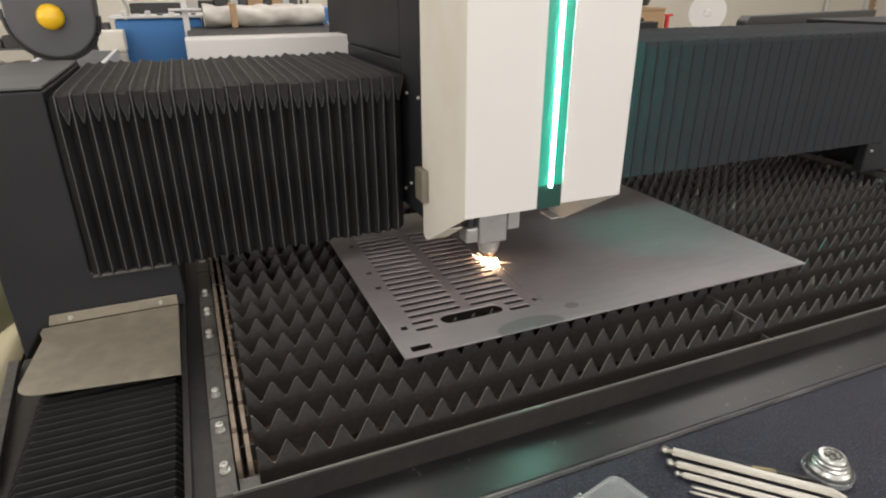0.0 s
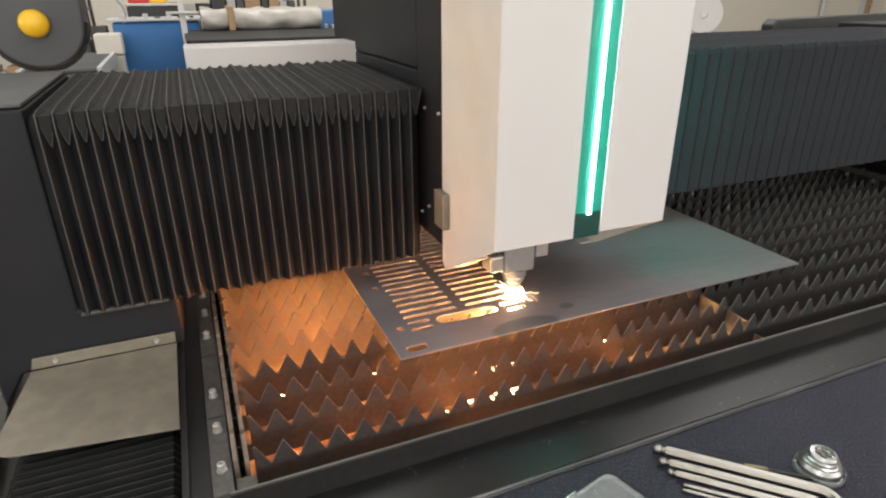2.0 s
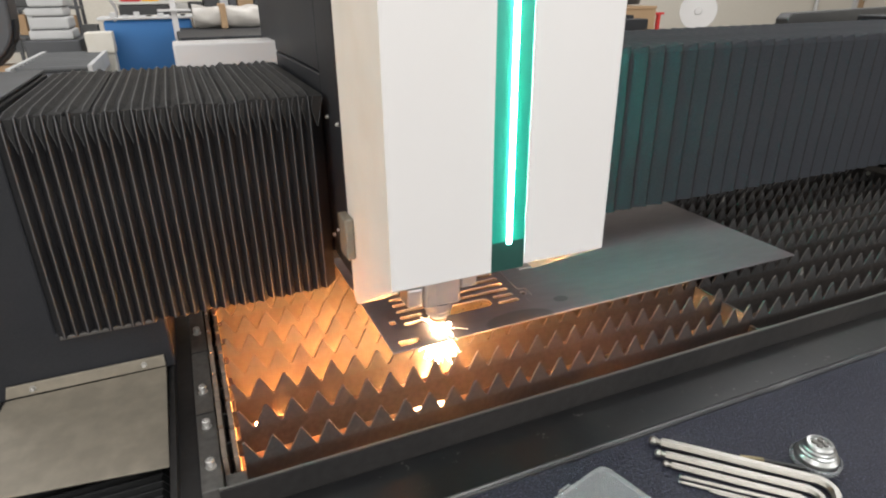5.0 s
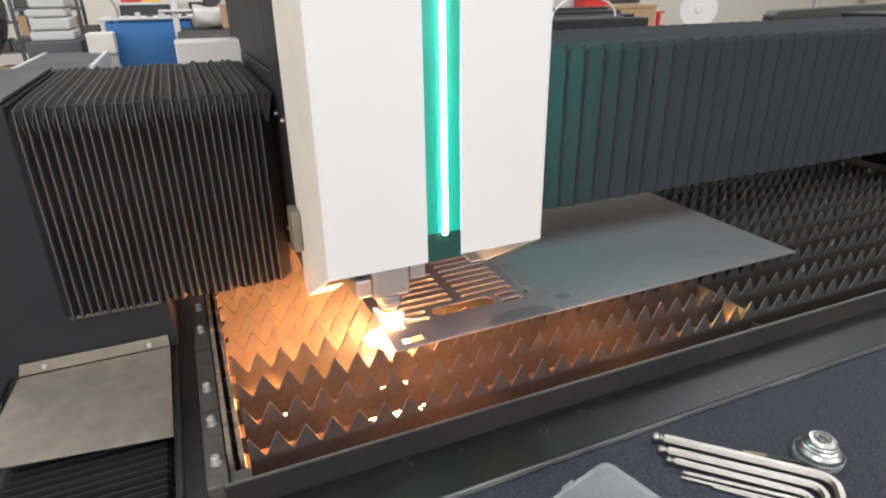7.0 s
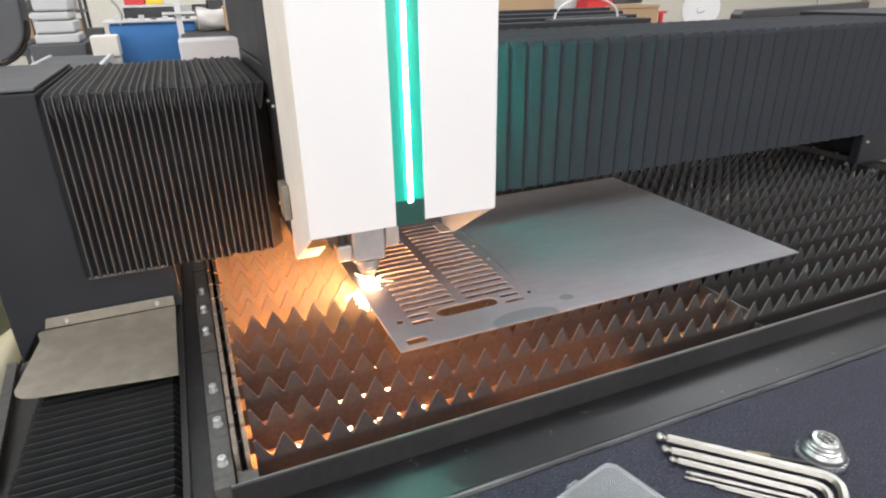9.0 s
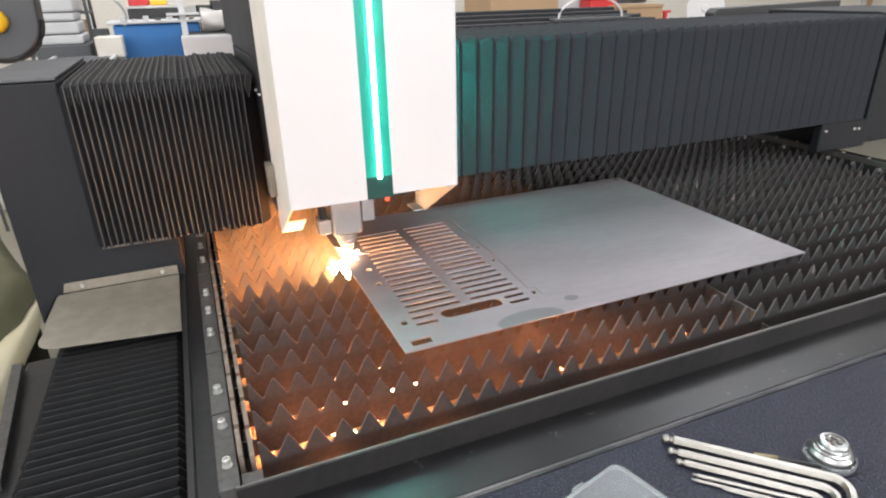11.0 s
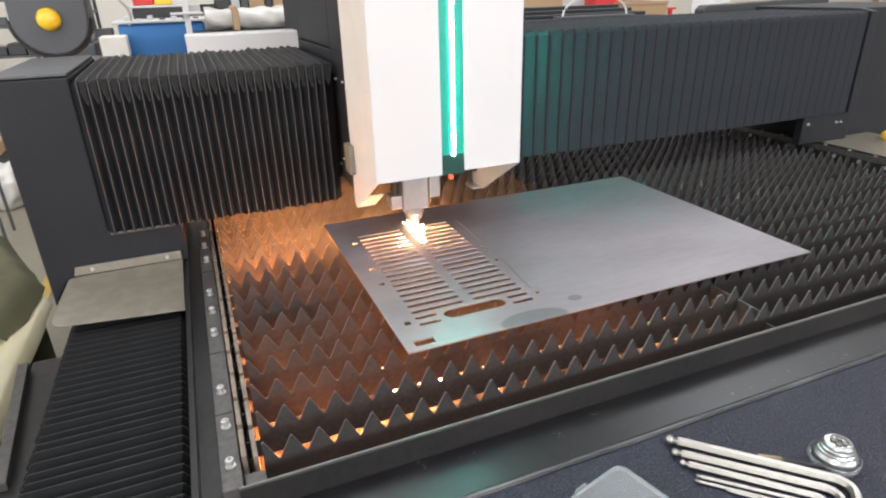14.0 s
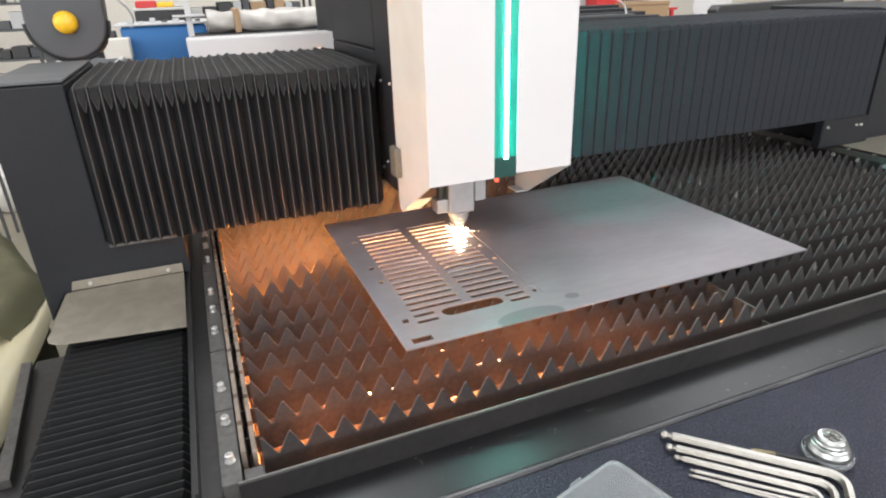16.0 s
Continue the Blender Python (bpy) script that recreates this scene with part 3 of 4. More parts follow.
part("end_cover", prism(B(), [(1.536, 1.13), (1.536, 1.222), (1.55, 1.236), (2.1, 1.246), (2.1, 1.13)], "y", 0.60, 0.64, 0.004), M_DARKPLASTIC, gantry, "black rounded end cover")
ap2 = [(1.512, 0.118), (1.72, 0.118), (1.72, -0.10), (1.525, -0.10), (1.512, -0.087)]
part("apron", prism(B(), ap2, "z", 0.9062, 0.9080, 0.0005), M_INOX, gantry, "dull stainless steel apron plate")

bm = B()
bmesh.ops.create_icosphere(bm, subdivisions=3, radius=0.014, matrix=Matrix.Translation((1.672, 0.035, 0.921)))
part("knob", bm, M_YELLOW, gantry, "round yellow knob", True)


def pleat(path, width, depth, edge, tip=None, gusset=0.0, cloth=None, crest=0.0):
    """One fold: a ridge swept round a path of (point, outward) pairs, in the plane x = 0."""
    bm = B()
    rows = []
    for p, o in path:
        p, o = Vector(p), Vector(o)
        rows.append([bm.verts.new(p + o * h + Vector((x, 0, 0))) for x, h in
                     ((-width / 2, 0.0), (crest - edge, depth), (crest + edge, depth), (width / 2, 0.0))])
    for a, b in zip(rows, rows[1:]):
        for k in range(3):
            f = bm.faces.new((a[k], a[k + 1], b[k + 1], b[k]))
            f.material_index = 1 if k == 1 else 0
    for r in (rows[0], rows[-1]):
        bm.faces.new(r)
    if gusset:
        # rounded tab of cloth that droops between two folds at the top corner
        y, z = 0.0785, 1.1935
        tab = [(0.0, z), (gusset * 2, z), (gusset * 1.52, z - 0.018), (gusset * 1.07, z - 0.034), (gusset * 0.93, z - 0.034), (gusset * 0.48, z - 0.018)]
        prism(bm, tab, "y", y, y + 0.002)
        for f in bm.faces[-len(tab) - 2:]:
            f.material_index = 2
        count = len(bm.faces)
        tube(bm, [(x, y - 0.0004, h) for x, h in (tab[0], tab[5], tab[4], tab[3], tab[2], tab[1])], 0.00045, 5)
        bm.faces.ensure_lookup_table()
        for f in bm.faces[count:]:
            f.material_index = 1
        lid = [bm.verts.new(p) for p in ((0.0, y, z), (gusset * 2, y, z), (gusset * 2, 0.43, z + 0.003), (0.0, 0.43, z + 0.003))]
        f = bm.faces.new(lid)
        f.material_index = 2
    bmesh.ops.recalc_face_normals(bm, faces=bm.faces[:])
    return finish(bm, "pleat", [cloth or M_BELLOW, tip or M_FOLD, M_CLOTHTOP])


FRONT = [((0, 0.096, 0.953), (0, -1, 0)), ((0, 0.096, 1.177), (0, -1, 0)), ((0, 0.099, 1.184), (0, -1, 0.5)), ((0, 0.112, 1.185), (0, -0.2, 0.6)), ((0, 0.43, 1.187), (0, 0, 0.6))]
FRONT_R = [((0, 0.096, 0.982), (0, -1, 0)), ((0, 0.096, 1.217), (0, -1, 0)), ((0, 0.099, 1.220), (0, -1, 0.9)), ((0, 0.112, 1.220), (0, -0.2, 1.2)), ((0, 0.38, 1.218), (0, 0, 1.2))]
N_LEFT, N_RIGHT, N_WAY = 27, 37, 68
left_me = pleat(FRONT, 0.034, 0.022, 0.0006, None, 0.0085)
# dark crests on the right paint the shade lines between pleats
right_me = pleat(FRONT_R, 0.040, 0.008, 0.0014, M_BELLOW, 0.0, M_BELLOW_LIT, 0.011)
left_bellows = part("bellows_mount", box(B(), -0.1710, -0.165, 0.12, 0.38, 0.957, 1.187), M_DARKPLASTIC, gantry, "black pleated bellows")
right_bellows = part("bellows_mount", box(B(), 1.560, 1.5655, 0.12, 0.38, 0.984, 1.222), M_DARKPLASTIC, gantry, "black pleated bellows")
left_pleats = [piece("pleat", left_me, left_bellows, Matrix()) for i in range(N_LEFT)]
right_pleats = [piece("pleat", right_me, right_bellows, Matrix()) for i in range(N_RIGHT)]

# bellows over the long axis, beside the bed
way = thing("way_bellows", "black ribbed bellows cover along the machine's long axis", "bellows cover")
bm = B()
rows = []
for (x, z), (ox, oz) in (((-0.236, 0.78), (-1, 0)), ((-0.236, 0.832), (-1, 0.3)), ((-0.228, 0.842), (-0.5, 1)), ((-0.086, 0.842), (0.5, 1)), ((-0.080, 0.832), (1, 0.3)), ((-0.080, 0.78), (1, 0))):
    k = 0.009
    rows.append([bm.verts.new((x + ox * k * h, y, z + oz * k * h)) for y, h in ((-0.012, -0.6), (-0.0006, 1), (0.0006, 1), (0.012, -0.6))])
for a, b in zip(rows, rows[1:]):
    for k in range(3):
        f = bm.faces.new((a[k], a[k + 1], b[k + 1], b[k]))
        f.material_index = 1 if k == 1 else 0
bmesh.ops.recalc_face_normals(bm, faces=bm.faces[:])
way_me = finish(bm, "pleat", [M_WAYCLOTH, M_WAYFOLD])
part("guide", box(B(), -0.21, -0.10, -0.6, 1.6, 0.70, 0.80), M_FRAME, way)
way_pleats = [piece("pleat", way_me, way, Matrix()) for i in range(N_WAY)]

# ---------------------------------------------------------------- cutting head
head = thing("laser_carriage", "white laser cutting head with a glowing green light strip", "laser head")
XL, XR, YF, YB, ZB, ZT = -0.0985, 0.1455, -0.124, 0.030, 1.0365, 1.62
bm = B()
# front in two panes either side of the strip, with folded sides
P0, P1, LED = 0.0078, 0.0463, 0.028
prism(bm, [(XL, YF), (XL + 0.003, YF - 0.0005), (P0, YF - 0.0005), (P0, YF + 0.003), (XL + 0.003, YF + 0.003), (XL + 0.003, YF + 0.02), (XL, YF + 0.02)], "z", ZB, ZT)
part("front_cover", bm, M_WHITE, head)
part("front_cover", prism(B(), [(P1, YF - 0.0005), (XR - 0.003, YF - 0.0005), (XR, YF), (XR, YF + 0.02), (XR - 0.003, YF + 0.02), (XR - 0.003, YF + 0.003), (P1, YF + 0.003)], "z", ZB + 0.003, ZT), M_WHITE, head)
side = [(YF + 0.0005, ZB), (0.012, 0.9555), (0.024, 0.9545), (YB, 0.961), (YB, ZT), (YF + 0.0005, ZT)]
# left flank is warmer than the front: warm light put into its white
part("side_cover", prism(B(), side, "x", XL - 0.0005, XL + 0.002), M_CREAM, head)
side2 = [(YF + 0.0005, ZB + 0.003), (0.008, 0.958), (0.014, 0.955), (0.052, 0.956), (0.056, 0.961), (0.056, ZT), (YF + 0.0005, ZT)]
part("side_cover", prism(B(), side2, "x", XR - 0.002, XR + 0.0005), M_WHITE, head)
part("folded_lip", box(B(), XR - 0.020, XR - 0.0022, 0.015, 0.051, 0.9555, 0.9573), M_WHITE, head)
part("folded_lip", prism(B(), [(-0.050, 0.9935), (-0.050, 0.9953), (0.011, 0.9578), (0.011, 0.9560)], "x", XL + 0.0022, XL + 0.030), M_CREAM, head)
part("top_cover", box(B(), XL, XR, YF, YB, ZT, ZT + 0.003), M_WHITE, head)
part("light_panel", box(B(), P0 + 0.0002, P1 - 0.0002, YF + 0.0006, YF + 0.004, ZB + 0.031, ZT), M_GREEN, head, "glowing green diffuser panel")
part("light_panel_end", box(B(), P0 + 0.0002, P1 - 0.0002, YF + 0.0006, YF + 0.004, ZB - 0.001, ZB + 0.0308), M_GREENDARK, head, "unlit dark green end of the diffuser")
bm = B()
for k in range(44):
    z = ZB + 0.0285 + k * 0.0126
    box(bm, LED - 0.0026, LED + 0.0026, YF - 0.0013, YF + 0.0005, z, z + 0.0106, 0.0008, 1)
    box(bm, LED - 0.0018, LED + 0.0018, YF - 0.0008, YF + 0.0005, z + 0.0108, z + 0.0124)
part("led_strip", bm, M_LED, head, "bright white-green light strip")
# assumed green strip for the bellows glow
part("side_light", box(B(), XR + 0.0008, XR + 0.0030, -0.020, -0.008, 1.05, 1.46), M_SIDEFILL, head, "unseen green strip added to light the bellows")
# fin and hood are added, out of view, to keep green off the sheet
part("light_fin", box(B(), XR + 0.0008, XR + 0.022, -0.0270, -0.0255, 1.04, 1.47), M_WHITE, head)
part("light_hood", box(B(), XR + 0.0008, XR + 0.030, -0.0253, 0.040, 1.0400, 1.0415), M_WHITE, head)
# carriage body behind, with two pairs of screws on its flank
part("carriage_back", box(B(), -0.1000, 0.142, 0.0305, 0.115, 0.985, 1.66, 0.002), M_PAINT, head)
part("carriage_saddle", box(B(), -0.0995, 0.13, 0.1155, 0.60, 1.1735, 1.2135, 0.002), M_PAINT, head)
part("carriage_body", box(B(), -0.0995, 0.13, 0.1155, 0.60, 1.214, 1.70, 0.004), M_PAINT, head)
for y, z in ((0.085, 1.168), (0.036, 1.168), (0.074, 1.030), (0.101, 1.014)):
    ob = piece("bolt", bolt_me, head, pose(-0.1002, y, z, 0, -90, 0))
    ob.scale = (0.55, 0.55, 0.35)
part("side_latch", box(B(), XL - 0.011, XL - 0.0007, 0.004, 0.036, 1.018, 1.068, 0.002), M_INOX, head, "small bare metal latch block")
# the cutting tool itself
part("tool_body", box(B(), -0.0245, 0.025, -0.016, 0.030, 0.944, 1.10, 0.004), M_HEADMETAL, head, "grey cutting tool body")
part("tool_upper", box(B(), -0.030, 0.034, -0.030, 0.0295, 1.06, 1.30, 0.003), M_HEADMETAL, head)
part("sensor_block", box(B(), 0.0255, 0.0465, -0.016, 0.010, 0.963, 1.059, 0.002), M_HEADMETAL, head)
part("valve_block", box(B(), -0.046, -0.025, -0.016, 0.014, 0.950, 0.975, 0.003), M_HEADMETAL, head)
part("hose_fitting", cyl(B(), -0.036, -0.005, 0.9755, 1.06, 0.006), M_DARKPLASTIC, head)
part("nozzle_collar", lathe(B(), [(0.018, 0.946), (0.018, 0.936), (0.0155, 0.933), (0.0155, 0.928), (0.012, 0.924)], seg=28), M_HEADMETAL, head, smooth=False)
part("nozzle", lathe(B(), [(0.012, 0.925), (0.011, 0.919), (0.0045, 0.9105), (0.0012, 0.9100)], seg=24), M_COPPER, head, "copper cutting nozzle")
part("indicator", box(B(), 0.068, 0.075, -0.012, -0.004, 0.990, 0.998, 0.002), M_REDLED, head, "small red indicator lamp")

# ---------------------------------------------------------------- sparks
rng = random.Random(11)


def drop(bm, p, r):
    bmesh.ops.create_icosphere(bm, subdivisions=1, radius=r, matrix=Matrix.Translation(p))


def streak(bm, p, d, length, r):
    d = Vector(d).normalized()
    m = Matrix.Translation(Vector(p) + d * length / 2) @ d.to_track_quat("Z", "Y").to_matrix().to_4x4()
    bmesh.ops.create_cone(bm, cap_ends=True, segments=5, radius1=r, radius2=r * 0.15, depth=length, matrix=m)


burst = thing("spark_burst", "white-hot sparks bursting where the laser meets the sheet", "sparks")
bm = B()
drop(bm, (0, 0, 0.9060), 0.0062)
for i in range(9):
    drop(bm, (rng.gauss(0, 0.006), rng.gauss(0, 0.006), 0.9045), rng.uniform(0.0012, 0.003))
part("glow", bm, M_SPARK, burst, smooth=True)
bm = B()
for i in range(14):
    a = rng.gauss(math.radians(112 if i % 2 else -68), 0.25 if i % 4 else 1.0)
    streak(bm, (0, 0, 0.9045), (math.cos(a), math.sin(a), rng.uniform(0.02, 0.2)), rng.uniform(0.010, 0.040), 0.0003)
# thicker cones along the same axis imitate the lens streak as glowing solids
for a, ln in ((112, 0.034), (-68, 0.026), (100, 0.022), (-55, 0.018)):
    a = math.radians(a)
    streak(bm, (0, 0, 0.9055), (math.cos(a), math.sin(a), 0.03), ln, 0.0022)
tagged(part("streaks", bm, M_STREAK, burst), kind="stuff")


def ember_cloud(bm, count, xs, ys, zs, r):
    for i in range(count):
        drop(bm, (rng.uniform(*xs), rng.uniform(*ys), rng.uniform(*zs)), rng.uniform(*r))
    return bm


embers = thing("spark_stream", "orange sparks streaming below the sheet and between the slats", "sparks")
tagged(part("embers", ember_cloud(B(), 100, (-0.16, 0.14), (0.0, 0.40), (0.808, 0.838), (0.0008, 0.0012)), M_EMBER, embers), kind="stuff")
bm = B()
for i in range(60):
    h = rng.random()
    s = 0.010 + 0.09 * h
    dx, dy = (max(-1.6, min(1.6, rng.gauss(0, 1))) for _ in range(2))
    drop(bm, (dx * s, dy * s - 0.01, 0.862 - 0.31 * h), rng.uniform(0.0010, 0.0015))
tagged(part("jet", bm, M_JET, embers), kind="stuff")
bm = B()
for i in range(300):
    h = rng.random()
    s = 0.014 + 0.065 * h
    dx, dy = (max(-1.7, min(1.7, rng.gauss(0, 1))) for _ in range(2))
    drop(bm, (dx * s, dy * s, 0.80 - 0.24 * h), rng.uniform(0.003, 0.006))
tagged(part("molten_spray", bm, M_MOLTEN, embers, "white-hot molten spray"), kind="stuff")
bm = B()
for i in range(150):
    d = (rng.gauss(-0.35, 0.6), rng.gauss(-0.55, 0.6), rng.uniform(-1.2, -0.25))
    streak(bm, (rng.gauss(-0.003, 0.005), rng.gauss(-0.006, 0.006), 0.8985 - 0.004 * rng.random()), d, rng.uniform(0.006, 0.036), rng.uniform(0.0004, 0.0009))
tagged(part("plume", bm, M_PLUME, embers, "white-hot plume right under the cut"), kind="stuff")
spray = thing("spark_spray", "scattered orange sparks flying between the open slats", "sparks")
tagged(part("embers", ember_cloud(B(), 190, (0.012, 0.19), (-0.02, 0.40), (0.808, 0.838), (0.0008, 0.0012)), M_EMBER, spray), kind="stuff")
# hidden glowing drops added to give the front rows their reddish bounce light
bm = B()
for i in range(90):
    drop(bm, (rng.uniform(0.012, 0.55), rng.uniform(-0.42, 0.0), rng.uniform(0.790, 0.828)), rng.uniform(0.0006, 0.0010))
tagged(part("low_embers", bm, M_LOWFILL, spray), kind="stuff")

# ---------------------------------------------------------------- operator's desk and what lies on it
desk = thing("machine_desk", "dark navy textured metal desk at the end of the machine", "desk")
part("desk_top", box(B(), -0.30, 1.9, -0.95, -0.106, 0.835, 0.850, 0.002), M_DESK, desk)
part("desk_edge", box(B(), -0.30, 1.9, -0.1058, -0.1042, 0.835, 0.8512), M_LIP, desk, "chipped bright edge of the desk")
part("desk_front", box(B(), -0.28, 1.88, -0.93, -0.12, 0.0, 0.834), M_PAINT, desk)


def hex_key(x, y, ang, long_leg, short_leg, r, bend):
    bm = B()
    pts = [(0, 0, 0), (0.0015, 0, 0)]
    n = 8
    for i in range(n + 1):
        a = math.pi / 2 * i / n
        pts.append((long_leg - bend + bend * math.sin(a), -bend + bend * math.cos(a), 0))
    pts.append((long_leg, -short_leg, 0))
    tube(bm, pts, r, 6)
    ob = thing("hex_key", "satin steel ball-end hex key lying on the navy desk", "hex key", "hex keys on the desk", pose(x, y, 0.8505 + r, 0, 0, ang))
    part("shaft", bm, M_KEY, ob)
    bm = B()
    bmesh.ops.create_icosphere(bm, subdivisions=2, radius=r * 1.02, matrix=Matrix.Translation((-r * 1.6, 0, 0)))
    cyl(bm, 0, 0, -r * 1.4, 0.001, r * 0.62, r * 0.62, 8, Matrix.Rotation(math.pi / 2, 4, "Y"))
    part("ball_end", bm, M_KEY, ob, smooth=True)
    return ob


hex_key(0.4108, -0.127, -45.5, 0.160, 0.040, 0.0050, 0.016)
hex_key(0.4025, -0.1425, -45.0, 0.142, 0.034, 0.0042, 0.013)
hex_key(0.3985, -0.156, -45.5, 0.123, 0.030, 0.0034, 0.011)
hex_key(0.399, -0.173, -44.0, 0.110, 0.024, 0.0018, 0.006)
hex_key(0.393, -0.177, -44.5, 0.100, 0.022, 0.0015, 0.005)
hex_key(0.411, -0.198, -46.0, 0.085, 0.02, 0.0012, 0.005)
pick = thing("scriber", "thin black scriber with a brass collar lying by the hex keys", "scriber", m=pose(0.469, -0.178, 0.8545, 0, 0, -36))
part("collar", tube(B(), [(0, 0, 0.002), (0.022, 0, 0.002)], 0.0028, 8), M_BRASS, pick, "dull brass collar")
part("handle", tube(B(), [(0.022, 0, 0.0015), (0.070, -0.001, 0.0)], 0.0022, 8), M_DARKPLASTIC, pick)

cap_holder = thing("lens_cap", "shiny aluminium lens holder standing in a clear plastic lid", "lens holder", m=pose(0.540, -0.2092, 0.8502, 0, 0, 0) @ Matrix.Scale(0.74, 4))
part("plastic_lid", lathe(B(), [(0.030, 0), (0.0325, 0.001), (0.0325, 0.009), (0.031, 0.010), (0.0305, 0.003)], seg=36), M_CLEAR, cap_holder, "clear plastic lid")
part("dome", lathe(B(), [(0.027, 0.003), (0.028, 0.010), (0.0275, 0.014), (0.0235, 0.019), (0.0238, 0.021), (0.021, 0.023), (0.0212, 0.026), (0.019, 0.028), (0.0185, 0.031), (0.0165, 0.0335), (0.0125, 0.034), (0.012, 0.032)], seg=40), M_CHROME, cap_holder, smooth=False)
for k in range(4):
    a = math.radians(35 + 90 * k)
    part("contact", lathe(B(), [(0.0042, 0.031), (0.0042, 0.0345), (0.003, 0.0355), (0.002, 0.0345)], 0.0065 * math.cos(a), 0.0065 * math.sin(a), seg=14), M_BARE, cap_holder)

tray = thing("plastic_box", "frosted clear plastic box on the navy desk", "plastic box", m=pose(0.329, -0.133, 0.8502, 0, 0, -75.5))
rim = [(0.012 - 0.012 * math.cos(a * math.pi / 12), -0.012 + 0.012 * math.sin(a * math.pi / 12)) for a in range(7)]
bm = prism(B(), rim + [(0.10, 0.0), (0.10, -0.085), (0.0, -0.085)], "z", 0.0, 0.014, 0.0015)
part("lid", bm, M_CLEAR, tray, smooth=False)
part("clip", box(B(), -0.005, -0.0002, -0.060, -0.045, 0.003, 0.011, 0.001), M_CLEAR, tray)

# ---------------------------------------------------------------- things round the machine
def crate(name, x0, x1, y0, y1, z0, z1, mat, label, category, bev=0.01):
    """A box on its support, with a lid seam."""
    ob = thing(name, label, category, m=pose((x0 + x1) / 2, (y0 + y1) / 2, z0))
    w, d, h = (x1 - x0) / 2, (y1 - y0) / 2, z1 - z0
    part("body", box(B(), -w, w, -d, d, 0, h * 0.93, bev), mat, ob)
    part("lid", box(B(), -w - 0.004, w + 0.004, -d - 0.004, d + 0.004, h * 0.93 + 0.001, h, bev * 0.5), mat, ob)
    return ob


bench = thing("steel_bench", "long grey workbench along the back wall", "workbench")
part("bench_top", box(B(), 2.2, 7.0, 4.7, 6.2, 0.66, 0.70, 0.004), M_GREYPAINT, bench)
for x in (2.3, 4.6, 6.9):
    for y in (4.8, 6.1):
        part("leg", box(B(), x - 0.03, x + 0.03, y - 0.03, y + 0.03, 0, 0.659), M_GREYPAINT, bench)
crate("cardboard_box", 2.75, 3.50, 4.9, 5.5, 0.7, 1.45, M_CARD, "brown cardboard box on the back workbench", "box")
crate("cardboard_box", 4.15, 4.72, 4.8, 5.3, 0.7, 1.13, M_CARD, "low brown cardboard box on the back workbench", "box")
crate("grey_carton", 3.60, 4.10, 5.2, 5.7, 0.7, 1.40, M_GREYPAINT, "pale grey carton on the back workbench", "box")
crate("red_case", 3.92, 4.24, 4.95, 5.15, 0.7, 1.22, M_RED, "red plastic case on the back workbench", "case")
stand = thing("red_stand", "slim red stand with a cross handle on the workbench", "stand", m=pose(4.89, 4.95, 0.7))
part("post", box(B(), -0.018, 0.018, -0.018, 0.018, 0, 0.335, 0.003), M_RED, stand)
part("handle", box(B(), -0.07, 0.07, -0.014, 0.014, 0.3355, 0.358, 0.003), M_RED, stand)
bundle = thing("cable_bundle", "black coiled cable on a cardboard box", "cable", m=pose(4.42, 5.0, 1.16))
for k in range(4):
    pts = [(0.2 * math.cos(a * 0.35) + 0.01 * k, 0.10 * math.sin(a * 0.35), 0.018 * k) for a in range(19)]
    part("coil", tube(B(), pts, 0.016, 6), M_DARKPLASTIC, bundle)
fan = thing("round_fan", "white round fan standing on the workbench", "fan", m=pose(5.50, 5.0, 0.7))
part("base", lathe(B(), [(0.10, 0), (0.10, 0.015), (0.03, 0.03), (0.02, 0.035)], seg=24), M_WHITE, fan)
part("post", cyl(B(), 0, 0.0, 0.03, 0.20, 0.022), M_WHITE, fan)
rot = Matrix.Translation((0, 0, 0.36)) @ Matrix.Rotation(math.radians(-45), 4, "Z") @ Matrix.Rotation(math.radians(90), 4, "X")
part("guard_ring", lathe(B(), [(0.185, -0.02), (0.195, -0.02), (0.2, 0.0), (0.195, 0.02), (0.185, 0.02)], seg=40), M_WHITE, fan).matrix_basis = rot
part("back_guard", cyl(B(), 0, 0, -0.018, -0.010, 0.184, 0.184, 36), M_PAPERWHITE, fan, "off-white rear guard").matrix_basis = rot
for k in range(5):
    blade = prism(B(), [(0.03, -0.012), (0.16, -0.06), (0.178, 0.0), (0.15, 0.055), (0.03, 0.02)], "z", 0.004, 0.008)
    part("blade", blade, M_WHITE, fan).matrix_basis = rot @ Matrix.Rotation(math.radians(72 * k), 4, "Z")
part("hub", cyl(B(), 0, 0, 0.0, 0.035, 0.045, 0.035, 20), M_WHITE, fan).matrix_basis = rot

# a second machine behind, blue frame with a dark bed
mach = thing("blue_machine", "blue painted machine frame with a dark bed", "machine")
part("frame", box(B(), -0.25, 0.09, 2.45, 2.65, 0.0, 1.203, 0.01), M_BLUE, mach)
part("frame", box(B(), 0.56, 0.95, 2.50, 2.65, 0.0, 1.236, 0.01), M_BLUE, mach)
part("bed_top", box(B(), 0.02, 0.80, 1.78, 2.44, 1.140, 1.166, 0.004), M_PAINT, mach)
part("bed_support", box(B(), 0.1, 0.7, 1.9, 2.40, 0.0, 1.139), M_PAINT, mach)
for i in range(11):
    piece("bolt", bolt_me, mach, Matrix.Translation((0.60 + i * 0.018, 2.40 - i * 0.058, 1.166)) @ Matrix.Scale(1.7, 4))
part("frame_rail", box(B(), -0.27, 0.11, 2.43, 2.67, 1.204, 1.215, 0.004), M_GREYPAINT, mach)
